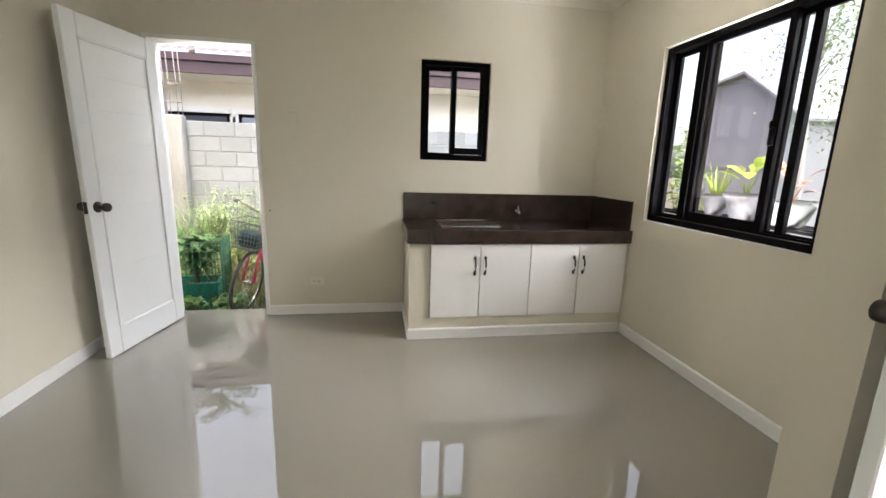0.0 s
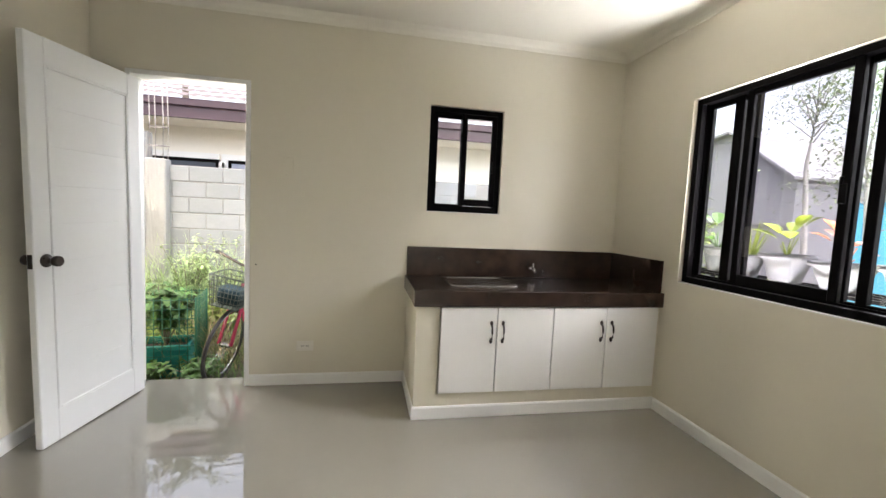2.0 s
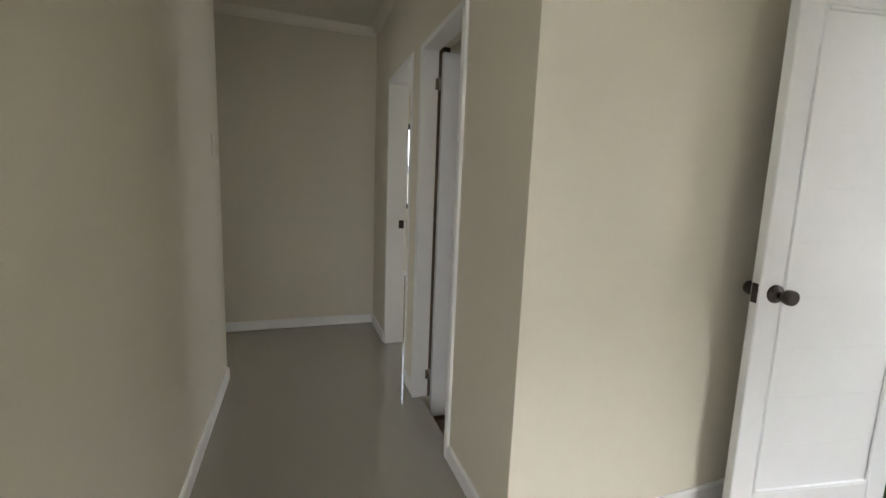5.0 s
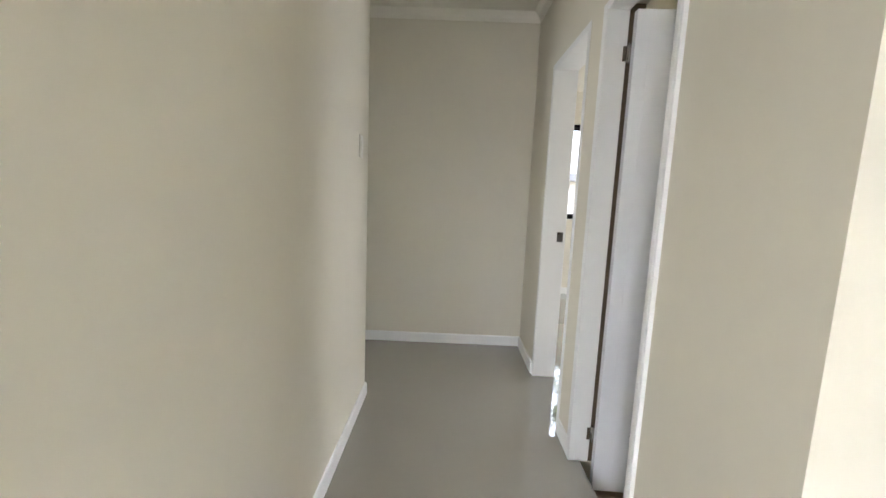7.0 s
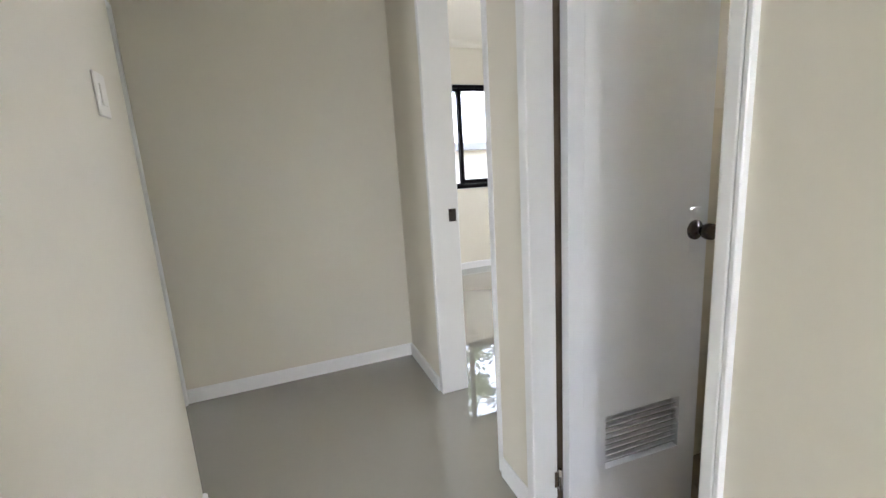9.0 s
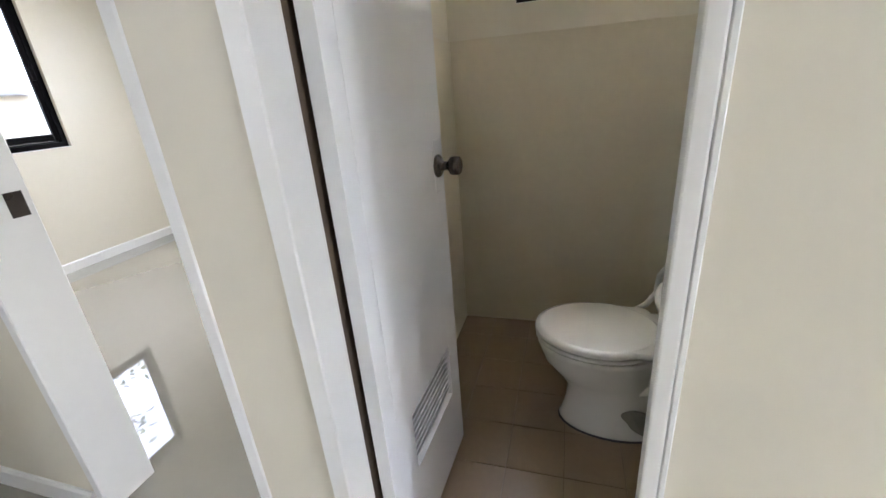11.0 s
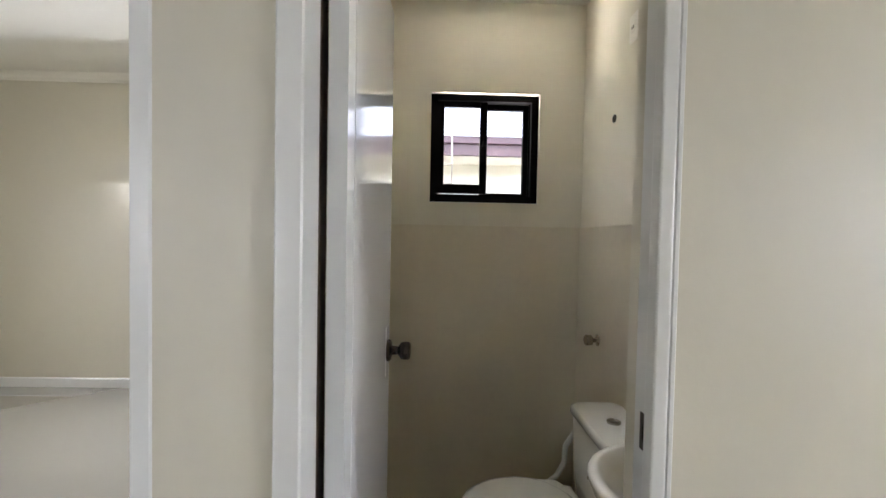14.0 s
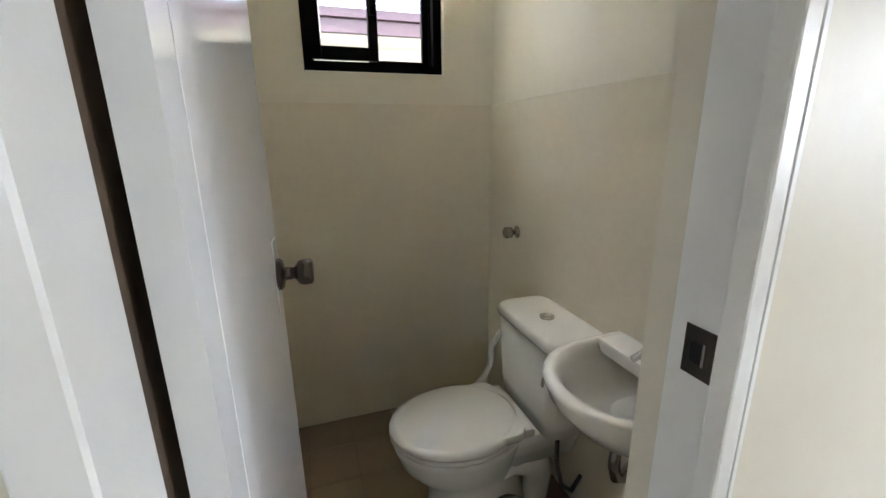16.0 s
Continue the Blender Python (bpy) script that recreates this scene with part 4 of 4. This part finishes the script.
part("pot", lathe([(0.09, 0), (0.13, 0.26), (0.145, 0.26), (0.145, 0.3), (0.12, 0.3), (0.1, 0.24)], 20), POT, sp_)

# teal crate with green mesh round plants
crate = thing("planter_crate", "teal plastic crate fenced with green wire mesh", "planter", pose(0.22, 0.66, -0.13, 0, 0, 8))
cr = box(-0.2, 0.2, -0.15, 0.15, 0, 0.02)
for a in (box(-0.2, 0.2, -0.15, -0.135, 0.02, 0.26), box(-0.2, 0.2, 0.135, 0.15, 0.02, 0.26), box(-0.2, -0.185, -0.135, 0.135, 0.02, 0.26), box(0.185, 0.2, -0.135, 0.135, 0.02, 0.26)):
    cr = join(cr, a)
part("crate", box(-0.215, 0.215, -0.165, -0.15, 0.22, 0.26, 0.004, bm=cr), TEAL, crate)
part("soil", box(-0.184, 0.184, -0.134, 0.134, 0.021, 0.2), SOIL, crate)
ms = bmesh.new()
corners = [(-0.26, -0.2), (0.26, -0.2), (0.26, 0.2), (-0.26, 0.2)]
for i in range(4):
    (ax, ay), (bx, by) = corners[i], corners[(i + 1) % 4]
    for k in range(9):
        u = k / 9
        tube([(ax + (bx - ax) * u, ay + (by - ay) * u, 0), (ax + (bx - ax) * u, ay + (by - ay) * u, 0.66)], 0.0035 if k else 0.008, 4, bm=ms)
for z in [0.04 + 0.075 * k for k in range(9)]:
    tube([(*c, z) for c in corners], 0.003, 4, bm=ms, closed=True)
part("wire_mesh", ms, NET, crate)
bush("shrub", (0.22, 0.66, 0.07), 300, 0.24, 0.52, 0.12, LEAF, "dark green leafy plant growing in the crate")


# ---- bicycle ----
NAVY = material("dark_teal_cloth", (0.012, 0.04, 0.05), rough=0.7, vary=0.2)
def bicycle():
    b = thing("bicycle", "old pink bicycle with a dark front basket", "bicycle", pose(0.68, 0.46, -0.13, 11, 0, 79))
    R = 0.29

    def wheel(x, name):
        ty = tube([(x + R * math.cos(2 * math.pi * k / 36), 0, R + R * math.sin(2 * math.pi * k / 36)) for k in range(36)], 0.0145, 8, closed=True)
        wv = part(name, ty, RUBBER, b, "worn black tyre")
        part("rim", tube([(x + (R - 0.022) * math.cos(2 * math.pi * k / 36), 0, R + (R - 0.022) * math.sin(2 * math.pi * k / 36)) for k in range(36)], 0.008, 6, closed=True), STEEL, wv)
        sk = lathe([(0.018, -0.04), (0.018, 0.04)], 12, pose(x, 0, R, 90))
        for k in range(20):
            a = 2 * math.pi * k / 20
            tube([(x, 0.02 * (-1) ** k, R), (x + (R - 0.025) * math.cos(a), 0, R + (R - 0.025) * math.sin(a))], 0.0015, 4, bm=sk)
        part("spokes", sk, STEEL, wv)
    wheel(0, "front_wheel")
    wheel(1.0, "rear_wheel")
    fk = tube([(0, 0.05, R), (0.06, 0.045, 0.6), (0.1, 0.03, 0.66)], 0.014, 8)
    part("fork", tube([(0, -0.05, R), (0.06, -0.045, 0.6), (0.1, -0.03, 0.66)], 0.014, 8, bm=fk), PINK, b)
    ft = tube([(0.09, 0, 0.58), (0.13, 0, 0.78)], 0.02, 10)
    ft = tube([(0.11, 0, 0.62), (0.3, 0, 0.38), (0.52, 0, 0.28)], 0.019, 10, bm=ft)
    ft = tube([(0.12, 0, 0.72), (0.35, 0, 0.5), (0.57, 0, 0.42)], 0.016, 10, bm=ft)
    ft = tube([(0.52, 0, 0.28), (0.64, 0, 0.72)], 0.017, 10, bm=ft)
    for s in (-0.05, 0.05):
        ft = tube([(0.52, s * 0.4, 0.28), (1.0, s, R)], 0.010, 8, bm=ft)
        ft = tube([(0.62, s * 0.4, 0.62), (1.0, s, R)], 0.009, 8, bm=ft)
    part("frame", ft, PINK, b)
    part("handlebar", tube([(0.2, -0.3, 0.97), (0.1, -0.22, 0.99), (0.12, -0.05, 0.93), (0.12, 0.05, 0.93), (0.1, 0.22, 0.99), (0.2, 0.3, 0.97)], 0.011, 8, bm=tube([(0.13, 0, 0.78), (0.14, 0, 0.94)], 0.012, 8)), KNOB, b)
    for s in (-1, 1):
        part("grip", tube([(0.13, 0.25 * s, 0.985), (0.26, 0.34 * s, 0.96)], 0.017, 8), RUBBER, b)
    part("saddle", loft([ring_xy(0.64, 0, 0.14, 0.12, 0.06, 0.76), ring_xy(0.64, 0, 0.16, 0.13, 0.09, 0.8), ring_xy(0.64, 0, 0.13, 0.12, 0.075, 0.83)]), RUBBER, b)
    bk = part("basket", box(-0.16, 0.06, -0.1, 0.1, 0.635, 0.643), BASKET, b, "dark wire front basket")
    for k in range(7):
        z, g = 0.64 + 0.04 * k, 0.005 * k
        part("wire", tube([(-0.16 - g, -0.1 - g, z), (0.06 + g, -0.1 - g, z), (0.06 + g, 0.1 + g, z), (-0.16 - g, 0.1 + g, z)], 0.003 if k < 6 else 0.006, 4, closed=True), BASKET, bk)
    for k in range(9):
        u = k / 8
        for s in (-1, 1):
            part("wire", tube([(-0.16 + 0.22 * u, 0.1 * s, 0.64), (-0.19 + 0.28 * u, 0.13 * s, 0.88)], 0.0025, 4), BASKET, bk)
        part("wire", tube([(-0.16, -0.1 + 0.2 * u, 0.64), (-0.19, -0.13 + 0.26 * u, 0.88)], 0.0025, 4), BASKET, bk)
        part("wire", tube([(0.06, -0.1 + 0.2 * u, 0.64), (0.09, -0.13 + 0.26 * u, 0.88)], 0.0025, 4), BASKET, bk)
    part("bag", loft([rounded(-0.1, 0.05, -0.085, 0.085, 0.03, 0.645), rounded(-0.13, 0.06, -0.095, 0.095, 0.04, 0.72), rounded(-0.12, 0.05, -0.09, 0.09, 0.04, 0.77)]), NAVY, b, "dark teal bundle in the basket")
    return b


bicycle()

# ---- outside, east: pots on a rack, trees, neighbouring buildings ----
rack = thing("pot_rack", "low black metal rack outside the kitchen window", "plant stand", pose(4.55, -1.2, -0.13))
for yy in (-1.1, -0.4, 0.4, 1.1):
    for xx in (-0.16, 0.16):
        part("leg", box(xx - 0.012, xx + 0.012, yy - 0.012, yy + 0.012, 0, 1.05), BLACK, rack)
for xx in (-0.16, -0.05, 0.05, 0.16):
    part("rail", box(xx - 0.012, xx + 0.012, -1.15, 1.15, 1.05, 1.07), BLACK, rack)
POT_Z = 0.94
pots = [(-0.28, 0.1, 0.19), (-0.56, 0.1, 0.16), (-0.83, 0.145, 0.185), (-1.16, 0.155, 0.165), (-1.5, 0.15, 0.18), (-1.84, 0.14, 0.17), (-2.16, 0.14, 0.18)]


def flower_pot(y, r, h):
    p = thing("flower_pot", "stained white cement pot on the rack", "flower pot", pose(4.55, y, POT_Z), group="pots on the rack")
    part("body", lathe([(r * 0.55, 0), (r * 0.6, h * 0.05), (r * 0.9, h * 0.8), (r * 1.04, h * 0.84), (r * 1.06, h), (r * 0.93, h), (r * 0.88, h * 0.8)], 22), POT, p)
    part("soil", lathe([(r * 0.89, h * 0.82), (r * 0.5, h * 0.86)], 16), SOIL, p)


for i, (y, r, h) in enumerate(pots):
    flower_pot(y, r, h)
    kind = i % 3
    lvs = bmesh.new()
    pl = thing("potted_plant", ("broad-leaved green plant in a pot", "upright slender green plant in a pot", "yellow-green leafy plant in a pot")[kind] if i != 3 else "orange-red leaved plant in a pot", "plant", pose(4.55, y, POT_Z + h * 0.86))
    for k in range(7 if kind != 1 else 16):
        a = 2.4 * k + i
        up = rnd.uniform(0.5, 1.6)
        if kind == 1:
            blade(lvs, (0.03 * math.cos(a), 0.03 * math.sin(a), 0), (0.35 * math.cos(a), 0.35 * math.sin(a), 1), rnd.uniform(0.18, 0.32), 0.014, 0.12)
        else:
            st = Vector((0.045 * math.cos(a), 0.045 * math.sin(a), 0.09 * up))
            tube([(0, 0, 0), st * 0.6, st], 0.004, 4, bm=lvs)
            oval(lvs, st * 1.5, (math.cos(a), math.sin(a), up * 0.9), rnd.uniform(0.10, 0.16) * (0.75 if i == 3 else 1), 0.095 if i != 3 else 0.06, 0.2)
    part("foliage", lvs, RED_LEAF if i == 3 else (LEAF, POT_LEAF, POT_LEAF)[kind], pl)
for y0 in (-0.5, -2.0):
    bush("shrub", (4.95, y0, -0.13), 360, 0.38, 1.0, 0.09, PALE_LEAF if y0 > -1 else LEAF, "leafy yellow-green shrub beside the window")
bush("shrub", (4.45, -2.05, -0.13), 300, 0.3, 0.95, 0.14, PALE_LEAF, "bright green leafy shrub under the pots")
bush("shrub", (4.9, 0.2, -0.13), 420, 0.16, 2.0, 0.085, PALE_LEAF, "tall thin yellow-green climber outside the window", stems=6)
bush("shrub", (2.95, 1.3, -0.13), 120, 0.16, 1.75, 0.07, PALE_LEAF, "tall thin yellow-green climber behind the sink window", stems=5)
weeds("side_lawn", 4.3, 9.0, -5.0, 4.0, 5200, 0.3, GRASS, "rough grass beside the house", 0.007)


def gable_house():
    """A long plain house whose gable end faces the kitchen window."""
    g = thing("grey_house", "grey cement house with a plain gable wall", "house", pose(11.0, 6.02, -0.13))
    left, right = (1.36, 3.59), (-1.67, 2.59)
    apex = 3.80
    pts = [(left[0], 0), (right[0], 0), right, (0.0, apex), left]
    bm = bmesh.new()
    a, b = [bm.verts.new((0, u, z)) for u, z in pts], [bm.verts.new((7, u, z)) for u, z in pts]
    bm.faces.new(a), bm.faces.new(b[::-1])
    for i in range(5):
        bm.faces.new((a[i], b[i], b[(i + 1) % 5], a[(i + 1) % 5]))
    bmesh.ops.recalc_face_normals(bm, faces=bm.faces[:])
    part("wall", bm, GREYHOUSE, g)
    for u1, z1 in (left, right):
        rf = bmesh.new()
        ue, ze = u1 * 1.06, z1 - (apex - z1) * 0.06
        vs = [rf.verts.new(p) for p in ((-0.2, ue, ze + 0.01), (-0.2, 0, apex + 0.01), (7.2, 0, apex + 0.01), (7.2, ue, ze + 0.01), (-0.2, ue, ze + 0.07), (-0.2, 0, apex + 0.07), (7.2, 0, apex + 0.07), (7.2, ue, ze + 0.07))]
        for q in ((0, 1, 2, 3), (4, 5, 6, 7), (0, 1, 5, 4), (1, 2, 6, 5), (2, 3, 7, 6), (3, 0, 4, 7)):
            rf.faces.new([vs[i] for i in q])
        bmesh.ops.recalc_face_normals(rf, faces=rf.faces[:])
        part("roof", rf, GREYHOUSE, g)
    part("band", box(-0.03, 0, min(left[0], right[0]), max(left[0], right[0]), 1.52, 1.58), CONCRETE, g)


gable_house()
bl = thing("blue_wall", "bright blue painted yard wall", "wall", pose(10.6, 1.24, -0.13, 0, 0, -62))
part("panel", box(-1.4, 3.6, 0, 0.15, 0, 1.95), BLUE, bl)
part("coping", box(-1.45, 3.65, -0.03, 0.18, 1.95, 2.02), CONCRETE, bl)


def tree(name, at, height, spread, leaves, label, size=0.07, low=0.42, thick=0.05, bark=None):
    """A thin tree: tapered trunk, limbs and feathery leaf sprays."""
    t = thing(name, label, "tree", pose(*at))
    trunk = tube([(0, 0, 0), (0.06, 0.03, height * 0.35), (0.0, 0.08, height * 0.7), (0.05, 0.05, height)], thick, 8, taper=0.35)
    lf = bmesh.new()
    for k in range(16):
        a = 2.4 * k
        z = height * (low + (1 - low) * k / 16)
        r = spread * rnd.uniform(0.6, 1.1) * (1.15 - 0.6 * k / 16)
        root, tip = Vector((0.03, 0.05, z)), Vector((r * math.cos(a), r * math.sin(a), z + rnd.uniform(0.1, 0.6)))
        part("limb", tube([root, root.lerp(tip, 0.5) + Vector((0, 0, 0.1)), tip], thick * 0.22, 5, taper=0.3), bark or PALE_BARK, t)
        for _ in range(leaves // 16):
            p = root.lerp(tip, rnd.uniform(0.3, 1.05)) + Vector((rnd.gauss(0, 0.16), rnd.gauss(0, 0.16), rnd.gauss(0.04, 0.12)))
            c = rnd.uniform(0, 2 * math.pi)
            oval(lf, p, (math.cos(c), math.sin(c), rnd.uniform(-0.4, 0.5)), size * rnd.uniform(0.6, 1.4), size * 0.4, 0.2)
    part("trunk", trunk, bark or PALE_BARK, t)
    part("crown", lf, TREE_LEAF, t)


tree("tree", (8.0, 1.75, -0.13), 3.35, 0.55, 1300, "slender pale-trunked tree in the next yard", size=0.055, low=0.8, thick=0.055)
tree("tree", (7.6, 0.75, -0.13), 3.3, 0.7, 2600, "spreading green tree in front of a blue wall", size=0.06, low=0.5, thick=0.035)
tree("tree", (7.4, 2.9, -0.13), 3.0, 0.25, 520, "small feathery tree before a grey gable", size=0.035, low=0.78, thick=0.02)

tree("tree", (-4.0, 12.0, -0.13), 8.1, 1.9, 1500, "tall leafy tree behind the neighbouring house", size=0.15, low=0.8, thick=0.16, bark=BARK)
tree("tree", (-10.0, 1.7, -0.13), 5.4, 1.5, 2400, "leafy tree beyond the bedroom window", size=0.16, low=0.55, thick=0.09, bark=BARK)

# outside the bedroom: a low white building and fields of roofs
fb_ = thing("white_building", "long white low building beyond the bedroom", "building", pose(-13, 2.0, -0.13))
part("wall", box(-2, 0, -8, 8, 0, 1.9), STUCCO, fb_)
part("roof", box(-2.4, 0.5, -8.3, 8.3, 1.9, 2.15, 0.02), GREYHOUSE, fb_)

# ---- pieces of walls and floors ----
bk_mesh = mesh_from("block", box(-0.196, 0.196, -0.02, 0.02, -0.094, 0.094, 0.006))
bk_half = mesh_from("block_half", box(-0.094, 0.094, -0.02, 0.02, -0.094, 0.094, 0.006))
for me in (bk_mesh, bk_half):
    me.materials.append(BLOCK)
for parent, x0, x1, rows in ((bw, -2.6, 3.4, 10),):
    for r in range(rows):
        n = int((x1 - x0) / 0.4)
        for c in range(n + 1):
            half = (r % 2 and c in (0, n))
            if r % 2 == 0 and c == n:
                continue
            xx = x0 + 0.4 * c + (0.2 if r % 2 == 0 else 0.0)
            if half:
                xx += 0.1 if c == 0 else -0.1
            o = new("block", bk_half if half else bk_mesh)
            o.parent = parent
            o.location = (xx, YB + rnd.uniform(-0.004, 0.004), -0.15 + 0.2 * r)
            o.rotation_euler = (0, rnd.uniform(-0.006, 0.006), rnd.uniform(-0.008, 0.008))
for z in (1.85, 2.05):
    o = new("block", bk_mesh)
    o.parent, o.location = bw2, (-1.09, YB, z)

ft_mesh = mesh_from("tile", box(-0.0985, 0.0985, -0.0985, 0.0985, -0.006, 0.0, 0.001))
ft_mesh.materials.append(FTILE)


def fit_tile(me, parent, at, size_u, size_w):
    o = new("tile", me)
    o.parent, o.location, o.scale = parent, at, (size_u / 0.2, size_w / 0.2, 1)


def runs(a, b, start, step):
    """Pairs of ends that tile a stretch from a to b with joints at start + k * step."""
    cuts = [a] + [start + step * k for k in range(-40, 41) if a + 0.004 < start + step * k < b - 0.004] + [b]
    return list(zip(cuts, cuts[1:]))


for a, b in runs(X_TL + 0.0125, X_T - 0.0125, -0.62, 0.205):
    for c, d in runs(Y_F, -0.0125, -1.26, 0.212):
        fit_tile(ft_mesh, TOILET_FLOOR, ((a + b) / 2, (c + d) / 2, TZ + rnd.uniform(-0.0006, 0.0006)), b - a, d - c)
